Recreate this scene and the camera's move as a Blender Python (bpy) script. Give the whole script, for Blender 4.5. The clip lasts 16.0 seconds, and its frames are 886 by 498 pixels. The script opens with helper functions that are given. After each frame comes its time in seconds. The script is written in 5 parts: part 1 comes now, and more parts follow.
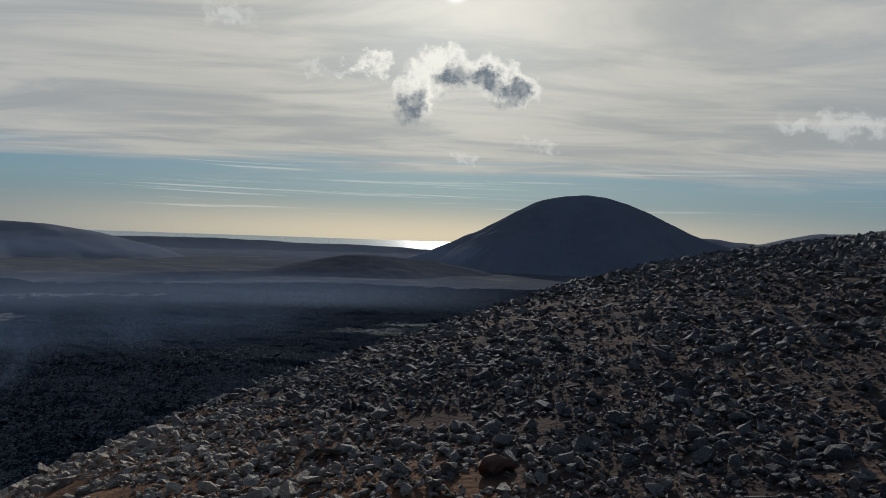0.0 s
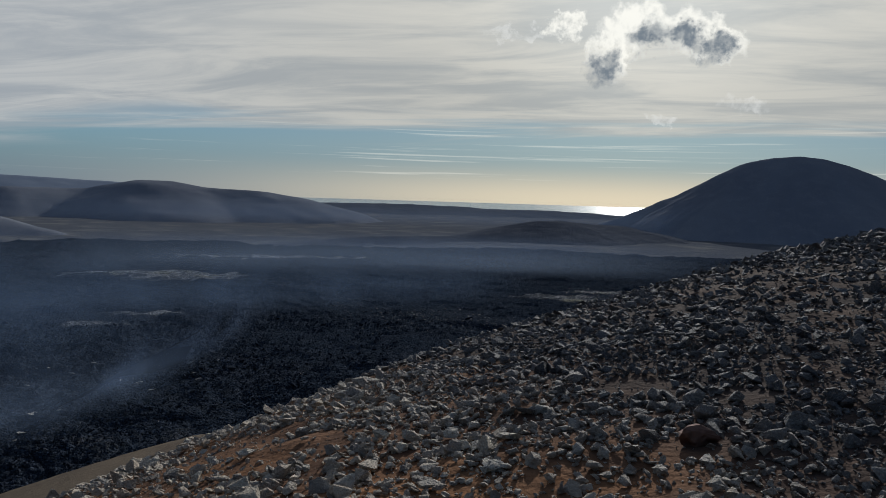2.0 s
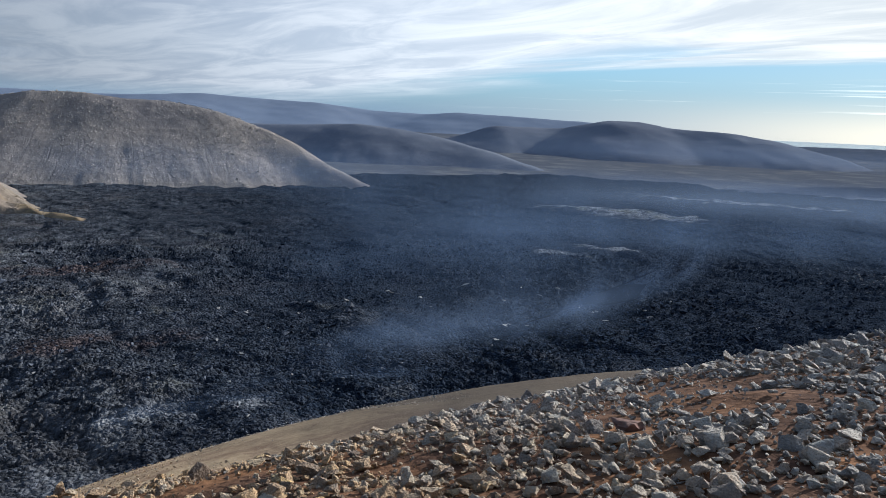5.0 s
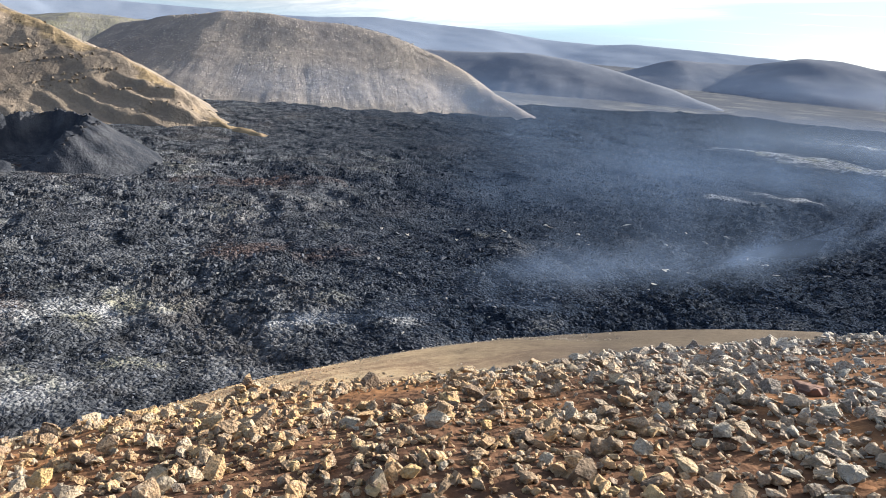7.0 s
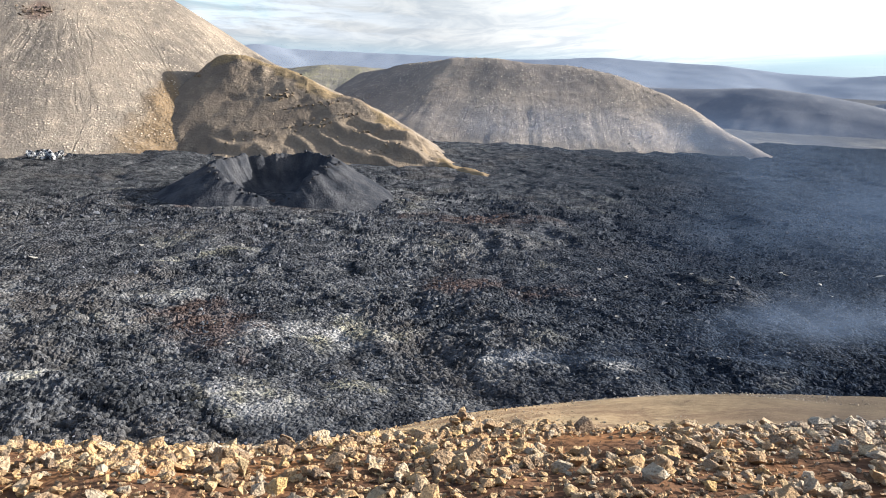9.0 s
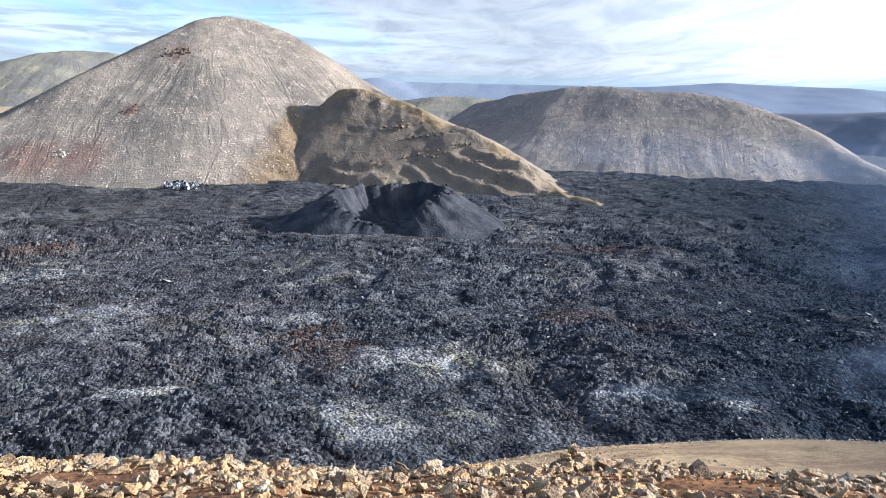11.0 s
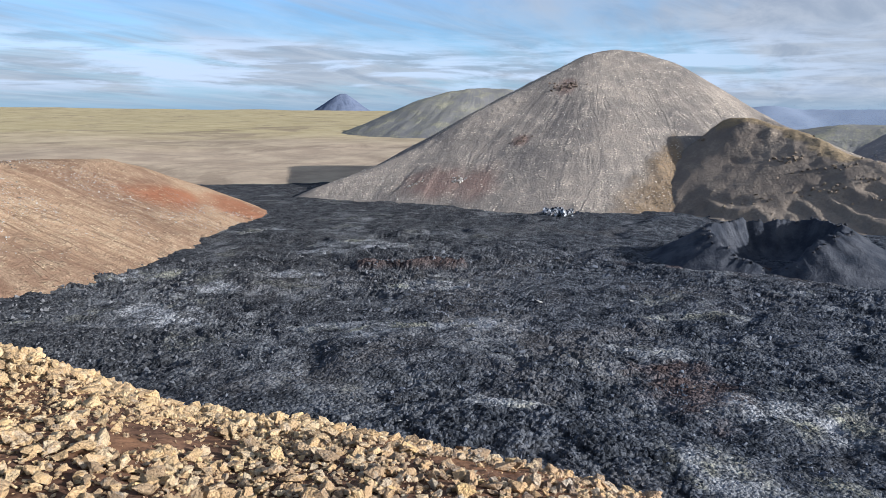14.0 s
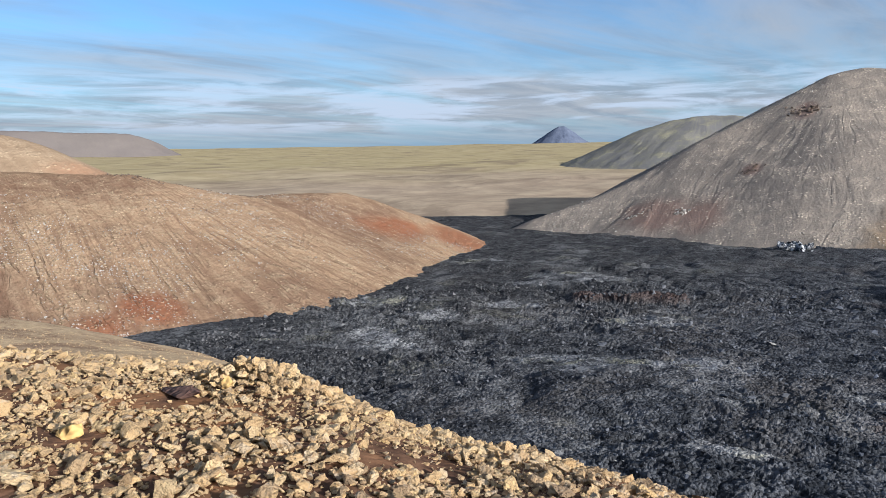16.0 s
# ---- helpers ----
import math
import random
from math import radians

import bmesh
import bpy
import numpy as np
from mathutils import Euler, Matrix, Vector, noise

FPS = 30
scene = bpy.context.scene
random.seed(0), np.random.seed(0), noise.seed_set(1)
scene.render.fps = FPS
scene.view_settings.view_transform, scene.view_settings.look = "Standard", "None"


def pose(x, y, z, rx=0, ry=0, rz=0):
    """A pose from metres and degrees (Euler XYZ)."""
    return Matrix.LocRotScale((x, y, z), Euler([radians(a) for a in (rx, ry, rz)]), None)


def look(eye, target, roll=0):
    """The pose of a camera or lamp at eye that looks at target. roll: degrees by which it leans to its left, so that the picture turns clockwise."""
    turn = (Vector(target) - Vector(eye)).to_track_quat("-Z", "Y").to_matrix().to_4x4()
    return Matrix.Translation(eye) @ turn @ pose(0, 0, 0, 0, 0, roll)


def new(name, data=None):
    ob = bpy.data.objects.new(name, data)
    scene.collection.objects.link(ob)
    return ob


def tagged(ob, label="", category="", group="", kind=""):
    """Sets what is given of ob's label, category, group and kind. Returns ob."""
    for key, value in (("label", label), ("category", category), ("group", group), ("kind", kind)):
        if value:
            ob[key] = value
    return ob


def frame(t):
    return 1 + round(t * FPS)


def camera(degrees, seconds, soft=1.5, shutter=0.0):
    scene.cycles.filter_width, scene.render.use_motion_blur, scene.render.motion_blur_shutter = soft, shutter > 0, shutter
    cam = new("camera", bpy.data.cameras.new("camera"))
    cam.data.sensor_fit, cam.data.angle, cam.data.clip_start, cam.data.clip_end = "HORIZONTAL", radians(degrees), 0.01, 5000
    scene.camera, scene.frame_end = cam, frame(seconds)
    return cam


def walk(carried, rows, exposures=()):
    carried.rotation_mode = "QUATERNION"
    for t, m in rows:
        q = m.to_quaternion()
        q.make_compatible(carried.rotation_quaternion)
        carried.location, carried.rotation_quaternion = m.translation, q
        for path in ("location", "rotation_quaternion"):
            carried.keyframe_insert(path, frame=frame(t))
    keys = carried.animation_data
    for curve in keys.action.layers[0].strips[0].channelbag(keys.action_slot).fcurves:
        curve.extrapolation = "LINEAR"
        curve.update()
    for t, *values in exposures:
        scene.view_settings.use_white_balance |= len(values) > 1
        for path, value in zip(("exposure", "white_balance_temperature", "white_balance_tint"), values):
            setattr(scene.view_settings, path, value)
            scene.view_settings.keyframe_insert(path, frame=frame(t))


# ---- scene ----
cam = camera(61.50, 16.0, soft=0.6)
PATH = [
    (0.0, pose(0.155, -0.233, 0.047, 89.130, -1.989, 0.321)),
    (0.5, pose(0.149, -0.250, 0.044, 88.500, -1.800, 2.627)),
    (1.0, pose(0.127, -0.234, 0.036, 87.740, -1.737, 5.778)),
    (1.5, pose(0.119, -0.230, 0.020, 86.913, -1.738, 9.872)),
    (2.0, pose(0.108, -0.245, 0.018, 86.046, -1.754, 14.873)),
    (2.5, pose(0.080, -0.246, 0.007, 85.230, -1.796, 20.537)),
    (3.0, pose(0.063, -0.265, 0.005, 84.349, -1.844, 26.543)),
    (3.5, pose(0.034, -0.260, -0.011, 83.460, -1.967, 32.538)),
    (4.0, pose(0.033, -0.279, -0.016, 82.482, -2.037, 38.527)),
    (4.5, pose(0.014, -0.289, -0.025, 81.463, -2.225, 44.310)),
    (5.0, pose(-0.007, -0.291, -0.040, 80.294, -2.470, 49.432)),
    (5.2, pose(-0.020, -0.296, -0.042, 79.687, -2.793, 51.248)),
    (7.3, pose(-0.085, -0.392, -0.046, 74.110, -4.032, 64.537)),
    (7.5, pose(-0.081, -0.388, -0.046, 74.150, -3.818, 66.312)),
    (8.0, pose(-0.082, -0.386, -0.049, 74.733, -3.214, 70.923)),
    (8.5, pose(-0.092, -0.391, -0.049, 75.589, -2.649, 75.244)),
    (9.0, pose(-0.102, -0.401, -0.049, 76.416, -2.227, 78.854)),
    (9.5, pose(-0.111, -0.403, -0.050, 77.095, -1.844, 81.743)),
    (12.0, pose(0.166, -0.462, 0.108, 78.927, -0.685, 92.597)),
    (12.5, pose(0.177, -0.460, 0.109, 79.191, -0.518, 96.973)),
    (13.0, pose(0.187, -0.458, 0.111, 79.474, -0.397, 102.770)),
    (13.5, pose(0.139, -0.519, 0.060, 79.849, -0.300, 109.213)),
    (14.0, pose(0.105, -0.594, 0.008, 80.344, -0.290, 115.549)),
    (14.5, pose(0.120, -0.647, 0.003, 80.932, -0.212, 120.166)),
    (15.0, pose(0.125, -0.699, -0.001, 81.497, 0.037, 123.645)),
    (15.5, pose(0.141, -0.730, -0.003, 82.157, 0.472, 127.138)),
    (16.0, pose(0.169, -0.732, 0.005, 82.896, 1.009, 132.029)),
]
EXPOSURES = [(0.0, -0.68, 6100, 9), (1.5, -0.62, 6050, 9), (3.0, -0.25, 5950, 9), (3.5, -0.05, 5900, 9), (4.2, 0.25, 5800, 9), (5.0, 0.5, 5650, 9),
             (7.5, 1.62, 6600, 10), (9.0, 1.5, 6600, 10), (12.0, 1.38, 5500, 11), (13.5, 1.03, 5600, 11), (16.0, 0.74, 5900, 11)]
walk(cam, PATH, EXPOSURES)

# ---- light: a low sun to the south behind thin cloud, blue sky to the north ----
SUN_EL = radians(18.4)
SUN_DIR = Vector((0.0, math.cos(SUN_EL), math.sin(SUN_EL)))

sun_data = bpy.data.lights.new("sun", "SUN")
sun_data.energy, sun_data.angle, sun_data.color = 5.0, radians(0.6), (1.0, 0.94, 0.86)
sun = new("sun", sun_data)
sun.matrix_world = look((0, 0, 300), Vector((0, 0, 300)) - SUN_DIR)


class Nodes:
    """A short way to write node trees."""

    def __init__(self, tree):
        self.tree = tree

    def add(self, kind):
        return self.tree.nodes.new(kind)

    def put(self, socket, value):
        if isinstance(value, bpy.types.NodeSocket):
            self.tree.links.new(value, socket)
        elif value is not None:
            socket.default_value = value

    def math(self, op, a, b=None, c=None, clamp=False):
        node = self.add("ShaderNodeMath")
        node.operation, node.use_clamp = op, clamp
        for socket, value in zip(node.inputs, (a, b, c)):
            self.put(socket, value)
        return node.outputs[0]

    def vmath(self, op, a, b=None, scale=None):
        node = self.add("ShaderNodeVectorMath")
        node.operation = op
        self.put(node.inputs[0], a)
        self.put(node.inputs[1], b)
        if scale is not None:
            self.put(node.inputs["Scale"], scale)
        return node.outputs["Value"] if op in ("DOT_PRODUCT", "LENGTH", "DISTANCE") else node.outputs[0]

    def noise(self, vector, scale, detail=4.0, rough=0.55, distort=0.0):
        node = self.add("ShaderNodeTexNoise")
        self.put(node.inputs["Vector"], vector)
        node.inputs["Scale"].default_value = scale
        node.inputs["Detail"].default_value = detail
        node.inputs["Roughness"].default_value = rough
        node.inputs["Distortion"].default_value = distort
        return node.outputs[0]

    def voronoi(self, vector, scale, feature="F1"):
        node = self.add("ShaderNodeTexVoronoi")
        node.feature = feature
        self.put(node.inputs["Vector"], vector)
        node.inputs["Scale"].default_value = scale
        return node

    def ramp(self, value, a, b, lo=0.0, hi=1.0):
        node = self.add("ShaderNodeMapRange")
        node.interpolation_type = "SMOOTHSTEP"
        for socket, v in zip(node.inputs, (value, a, b, lo, hi)):
            self.put(socket, v)
        return node.outputs[0]

    def mix(self, factor, a, b, blend="MIX"):
        node = self.add("ShaderNodeMix")
        node.data_type, node.blend_type = "RGBA", blend
        self.put(node.inputs[0], factor)
        for socket, value in ((node.inputs[6], a), (node.inputs[7], b)):
            self.put(socket, (*value, 1.0) if isinstance(value, tuple) and len(value) == 3 else value)
        return node.outputs[2]

    def scaled(self, vector, sx, sy, sz):
        return self.vmath("MULTIPLY", vector, (sx, sy, sz))


def build_world():
    world = bpy.data.worlds.new("sky")
    scene.world = world
    world.use_nodes = True
    tree = world.node_tree
    tree.nodes.clear()
    n = Nodes(tree)
    way = n.add("ShaderNodeTexCoord").outputs["Generated"]
    sky = n.add("ShaderNodeTexSky")
    sky.sky_type, sky.sun_disc = "NISHITA", False
    sky.sun_elevation, sky.sun_rotation, sky.altitude = SUN_EL, 0.0, 250.0
    sky.air_density, sky.dust_density, sky.ozone_density = 1.0, 0.6, 1.6
    clear = n.vmath("SCALE", sky.outputs[0], scale=0.10)
    sep = n.add("ShaderNodeSeparateXYZ")
    n.put(sep.inputs[0], way)
    up = n.math("MAXIMUM", sep.outputs[2], 0.0)
    flat = n.vmath("DIVIDE", way, None)
    div = flat.node
    comb = n.add("ShaderNodeCombineXYZ")
    h = n.math("ADD", up, 0.06)
    for i in range(3):
        n.put(comb.inputs[i], h)
    n.put(div.inputs[1], comb.outputs[0])
    # distance from the sun
    near_sun = n.math("MAXIMUM", n.vmath("DOT_PRODUCT", way, tuple(SUN_DIR)), 0.0)
    glow = n.math("POWER", near_sun, 3.6)
    halo = n.math("POWER", near_sun, 60.0)
    core = n.math("POWER", near_sun, 20000.0)
    clear = n.vmath("MULTIPLY", clear, (0.60, 0.89, 1.14))
    clear = n.vmath("SCALE", clear, scale=n.math("SUBTRACT", 1.0, n.math("MULTIPLY", glow, 0.4)))
    clear = n.mix(n.math("MULTIPLY", glow, 0.62), clear, (0.36, 0.435, 0.51))
    clear = n.mix(n.math("MULTIPLY", n.ramp(up, 0.10, 0.0), 0.75), clear, n.mix(glow, (0.15, 0.235, 0.37), (0.53, 0.58, 0.61)))
    edge = n.ramp(sep.outputs[1], 0.45, 0.9, 0.0, 0.072)
    # high veil of cloud, thick towards the south, streaked in the north
    south = n.ramp(sep.outputs[1], -0.55, 0.55)
    streak = n.noise(n.scaled(flat, 0.30, 1.0, 0.0), 0.62, 9.0, 0.60, 0.7)
    broad = n.noise(n.scaled(flat, 0.7, 1.0, 0.0), 0.30, 4.0, 0.55, 0.4)
    veil = n.math("ADD", n.math("MULTIPLY", streak, 0.75), n.math("MULTIPLY", broad, 0.5))
    veil = n.math("ADD", veil, n.math("MULTIPLY", south, 0.26))
    veil = n.math("ADD", veil, n.ramp(up, 0.24, 0.07, 0.0, 0.13))
    edge = n.math("MULTIPLY", edge, n.ramp(streak, 0.35, 0.65, 0.78, 1.22))
    cover = n.math("MULTIPLY", n.ramp(veil, 0.46, 0.84), n.math("MULTIPLY", n.ramp(up, edge, n.math("ADD", edge, 0.04)), n.ramp(up, 0.36, 0.72, 1.0, 0.3)))
    # a bank of small clouds low in the north and thin bright bars over the southern horizon
    lowbank = n.noise(n.scaled(way, 2.2, 2.2, 22.0), 3.0, 6.0, 0.6, 0.4)
    lowbank = n.math("MULTIPLY", n.ramp(lowbank, 0.42, 0.60), n.math("MULTIPLY", n.ramp(up, 0.02, 0.05), n.ramp(up, 0.125, 0.085)))
    bars = n.noise(n.scaled(way, 1.0, 1.0, 85.0), 2.6, 6.0, 0.6, 0.3)
    bars = n.math("MULTIPLY", n.ramp(bars, 0.58, 0.70), n.math("MULTIPLY", n.ramp(up, 0.008, 0.03), n.ramp(up, 0.11, 0.085)))
    cover = n.math("MAXIMUM", cover, n.math("MULTIPLY", n.math("MULTIPLY", lowbank, 0.8), n.ramp(sep.outputs[1], 0.55, 0.2)))
    grey = n.noise(n.scaled(flat, 0.45, 1.1, 0.0), 1.5, 6.0, 0.6, 0.7)
    tone = n.mix(n.ramp(grey, 0.34, 0.66), (0.74, 0.80, 0.89), (1.06, 1.085, 1.12))
    lit = n.math("ADD", 0.335, n.ramp(near_sun, 0.10, 0.80, 0.0, 0.53))
    lit = n.math("ADD", lit, n.math("MULTIPLY", halo, 0.5))
    lit = n.math("ADD", lit, n.math("MULTIPLY", n.ramp(up, 0.12, 0.26, 0.0, 0.16), glow))
    cloud = n.vmath("SCALE", tone, scale=lit)
    cloud = n.mix(n.math("POWER", near_sun, 2.0), cloud, n.vmath("MULTIPLY", cloud, (1.12, 1.01, 0.82)))
    cloud = n.mix(n.math("MULTIPLY", lowbank, n.ramp(sep.outputs[1], 0.3, -0.2)), cloud, (0.45, 0.50, 0.57))
    colour = n.mix(n.math("MULTIPLY", cover, 0.93), clear, cloud)
    # warm light along the southern horizon
    haze = n.math("MULTIPLY", n.ramp(up, 0.055, 0.0), n.math("POWER", n.math("MAXIMUM", sep.outputs[1], 0.0), 9.0))
    colour = n.mix(n.math("MULTIPLY", haze, 0.62), colour, (1.85, 1.47, 0.92))
    colour = n.mix(n.math("MULTIPLY", n.math("MULTIPLY", bars, 0.3), n.ramp(sep.outputs[1], 0.6, 0.92)), colour, (1.75, 1.65, 1.40))
    # the small cumulus below the sun: bright fleece with dark undersides
    warp = n.add("ShaderNodeTexNoise")
    n.put(warp.inputs["Vector"], way)
    warp.inputs["Scale"].default_value, warp.inputs["Detail"].default_value, warp.inputs["Roughness"].default_value = 34.0, 8.0, 0.62
    shift = n.vmath("SCALE", n.vmath("SUBTRACT", warp.outputs["Color"], (0.5, 0.5, 0.5)), scale=0.075)
    bent = n.vmath("ADD", way, shift)

    def puffs(table):
        nearest = None
        for az, el, wide, tall in table:
            c = Vector((-math.sin(radians(az)) * math.cos(radians(el)), math.cos(radians(az)) * math.cos(radians(el)), math.sin(radians(el))))
            off = n.vmath("SUBTRACT", bent, tuple(c))
            d = n.vmath("LENGTH", n.vmath("MULTIPLY", off, (1 / wide, 1 / wide, 1 / tall)))
            nearest = d if nearest is None else n.math("MINIMUM", nearest, d)
        return nearest

    fleece = puffs(((0.8, 12.7, 0.042, 0.030), (-2.9, 12.2, 0.046, 0.026), (2.7, 10.6, 0.030, 0.034), (-5.0, 11.4, 0.032, 0.026), (6.1, 13.0, 0.026, 0.020)))
    shade = puffs(((2.9, 9.9, 0.023, 0.024), (-0.2, 11.9, 0.027, 0.015), (-2.4, 11.9, 0.028, 0.016), (-4.7, 11.1, 0.028, 0.017)))
    lumps = n.noise(way, 55.0, 6.0, 0.65)
    wisps = puffs(((-25.5, 8.7, 0.045, 0.012), (-28.5, 8.4, 0.055, 0.016), (16.3, 15.4, 0.034, 0.013), (9.5, 12.3, 0.05, 0.008), (-1.3, 6.1, 0.022, 0.008), (-6.6, 7.2, 0.03, 0.009)))
    colour = n.mix(n.math("MULTIPLY", n.ramp(wisps, 1.2, 0.5, 0.0, 0.32), n.ramp(lumps, 0.3, 0.6)), colour, (1.75, 1.68, 1.55))
    colour = n.mix(n.math("MULTIPLY", n.ramp(fleece, 1.12, 0.72, 0.0, 0.8), n.ramp(lumps, 0.25, 0.55)), colour, (1.95, 1.83, 1.58))
    colour = n.mix(n.math("MULTIPLY", n.ramp(shade, 1.35, 0.45, 0.0, 0.95), n.ramp(lumps, 0.25, 0.58, 0.4, 1.0)), colour, (0.27, 0.325, 0.38))
    colour = n.mix(n.math("MULTIPLY", core, 1.0, clamp=True), colour, (6.0, 5.8, 5.2))
    # the ground's side of the dome
    colour = n.mix(n.ramp(sep.outputs[2], -0.004, -0.05), colour, (0.10, 0.10, 0.11))
    back = n.add("ShaderNodeBackground")
    n.put(back.inputs[0], colour)
    back.inputs[1].default_value = 0.82
    n.put(n.add("ShaderNodeOutputWorld").inputs[0], back.outputs[0])


build_world()

# ---- materials ----
def material(name, rough=0.9, spec=0.25):
    mat = bpy.data.materials.new(name)
    mat.use_nodes = True
    n = Nodes(mat.node_tree)
    bsdf = mat.node_tree.nodes["Principled BSDF"]
    bsdf.inputs["Roughness"].default_value = rough
    bsdf.inputs["Specular IOR Level"].default_value = spec
    return mat, n, bsdf


def bump(n, bsdf, height, strength, distance):
    node = n.add("ShaderNodeBump")
    node.inputs["Strength"].default_value = strength
    node.inputs["Distance"].default_value = distance
    n.put(node.inputs["Height"], height)
    n.put(bsdf.inputs["Normal"], node.outputs[0])


def place(n):
    return n.add("ShaderNodeNewGeometry").outputs["Position"]


def attribute(n, name):
    node = n.add("ShaderNodeAttribute")
    node.attribute_name = name
    return node.outputs["Fac"]


def hill_material(name, base, light, dark, stain_or_lit=None, scale=1.0, bumpy=1.0, speckle=0.5, streaks=1.0, strong=0.6, ochre=None):
    """Loose scree and ash: runs of scree down the slope, pale stones, stains."""
    mat, n, bsdf = material(name, 1.0, 0.0)
    p = place(n)
    slope = n.add("ShaderNodeCombineXYZ")
    n.put(slope.inputs[0], attribute(n, "along"))
    n.put(slope.inputs[1], attribute(n, "away"))
    down = slope.outputs[0]
    big = n.noise(p, 0.012 * scale, 4.0, 0.6, 0.4)
    mid = n.noise(p, 0.09 * scale, 5.0, 0.65)
    fine = n.noise(p, 0.8 * scale, 4.0, 0.7)
    runs = n.noise(n.scaled(down, 1.0, 0.055, 1.0), 0.30 * scale, 6.0, 0.66, 0.45)
    rills = n.noise(n.scaled(down, 1.0, 0.12, 1.0), 0.085 * scale, 3.0, 0.55, 0.35)
    cut = n.math("MAXIMUM", n.ramp(n.math("ABSOLUTE", n.math("SUBTRACT", rills, 0.5)), 0.006, 0.028), n.ramp(slope.inputs[1].links[0].from_socket, 80.0, 30.0))
    cut = n.math("MAXIMUM", cut, n.ramp(mid, 0.60, 0.42, 0.0, 0.8))
    colour = n.mix(n.ramp(big, 0.35, 0.65), dark, base)
    colour = n.mix(n.ramp(runs, 0.45, 0.66, 0.0, 0.3 * streaks), colour, light)
    # rill grooves darkened in the colour too, like shade lying in them
    colour = n.mix(n.math("MULTIPLY", n.math("SUBTRACT", 1.0, cut), 0.8 * streaks), colour, dark)
    colour = n.mix(n.ramp(runs, 0.50, 0.34, 0.0, 0.55 * streaks), colour, dark)
    colour = n.mix(n.ramp(mid, 0.45, 0.72, 0.0, 0.5), colour, light)
    if stain_or_lit:
        colour = n.mix(n.math("MULTIPLY", attribute(n, "stain_or_lit"), strong), colour, n.mix(mid, stain_or_lit, tuple(0.6 * c for c in stain_or_lit)))
    if ochre:
        colour = n.mix(n.math("MULTIPLY", attribute(n, "ochre"), 0.9), colour, n.mix(n.ramp(mid, 0.35, 0.65), ochre, tuple(0.62 * c for c in ochre)))
    dots = n.voronoi(p, 0.42 * scale)
    stones = n.math("MULTIPLY", n.ramp(dots.outputs["Distance"], 0.33, 0.2), n.ramp(mid, 0.45, 0.6))
    colour = n.mix(n.math("MULTIPLY", stones, speckle), colour, tuple(min(1.0, c * 1.35) for c in light))
    colour = n.mix(n.ramp(fine, 0.40, 0.66, 0.0, 0.5), colour, dark)
    n.put(bsdf.inputs["Base Color"], colour)
    h = n.math("ADD", n.math("MULTIPLY", mid, 1.0), n.math("MULTIPLY", fine, 0.45))
    h = n.math("ADD", h, n.math("MULTIPLY", stones, 0.3))
    h = n.math("ADD", h, n.math("MULTIPLY", n.math("MULTIPLY", cut, 0.25), streaks))
    h = n.math("ADD", h, n.math("MULTIPLY", runs, 0.16 * streaks))
    bump(n, bsdf, h, 0.85 * bumpy, 2.0 / scale)
    return mat


MAIN_HILL = hill_material("pale grey scree", (0.31, 0.26, 0.207), (0.445, 0.376, 0.295), (0.15, 0.132, 0.116), (0.25, 0.12, 0.09), 1.0, 1.0, 0.8, 0.75, 0.5, (0.27, 0.185, 0.105))
KNOLL = hill_material("brown tuff", (0.235, 0.19, 0.145), (0.33, 0.265, 0.195), (0.145, 0.118, 0.095), (0.34, 0.24, 0.115), 0.8, 0.7, 0.2, 0.0)
# the pyramid's blue is distance haze put into its base colour
PYRAMID = hill_material("haze-blue far pyramid", (0.118, 0.138, 0.19), (0.145, 0.165, 0.21), (0.10, 0.12, 0.17), None, 0.25, 0.4, 0.0, 0.3)
GREY_HILL = hill_material("grey scree", (0.278, 0.239, 0.20), (0.365, 0.316, 0.265), (0.195, 0.174, 0.162), None, 0.9, 0.6, 0.8, 0.8)
# blue-grey of the dark slopes carries painted haze
DARK_HILL = hill_material("haze-blue dark slope", (0.19, 0.205, 0.235), (0.22, 0.23, 0.25), (0.155, 0.168, 0.20), None, 0.6, 0.25, 0.2, 0.3)
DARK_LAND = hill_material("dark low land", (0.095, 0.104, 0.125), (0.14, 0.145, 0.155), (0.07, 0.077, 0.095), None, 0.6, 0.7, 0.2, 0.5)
# far ridge: haze painted in as a pale blue base
FAR_HILL = hill_material("haze-blue far ridge", (0.22, 0.255, 0.315), (0.24, 0.27, 0.32), (0.20, 0.235, 0.295), None, 0.25, 0.06, 0.05, 0.2)
MOSS_HILL = hill_material("mossy grey hill", (0.225, 0.212, 0.175), (0.34, 0.31, 0.17), (0.16, 0.155, 0.15), None, 0.5, 0.6, 0.2, 0.8)
FAR_RED = hill_material("far reddish mountain", (0.18, 0.155, 0.138), (0.205, 0.175, 0.15), (0.155, 0.135, 0.125), None, 0.25, 0.3, 0.0, 0.3)
RED_SLOPE = hill_material("red and tan slope", (0.425, 0.292, 0.18), (0.51, 0.385, 0.25), (0.21, 0.127, 0.082), (0.36, 0.135, 0.068), 1.5, 2.0, 1.0, 1.2, 0.8)
TAN_SLOPE = hill_material("tan slope", (0.36, 0.27, 0.175), (0.44, 0.34, 0.225), (0.24, 0.17, 0.11), (0.33, 0.15, 0.085), 0.8, 0.8, 0.4, 0.8, 0.5)


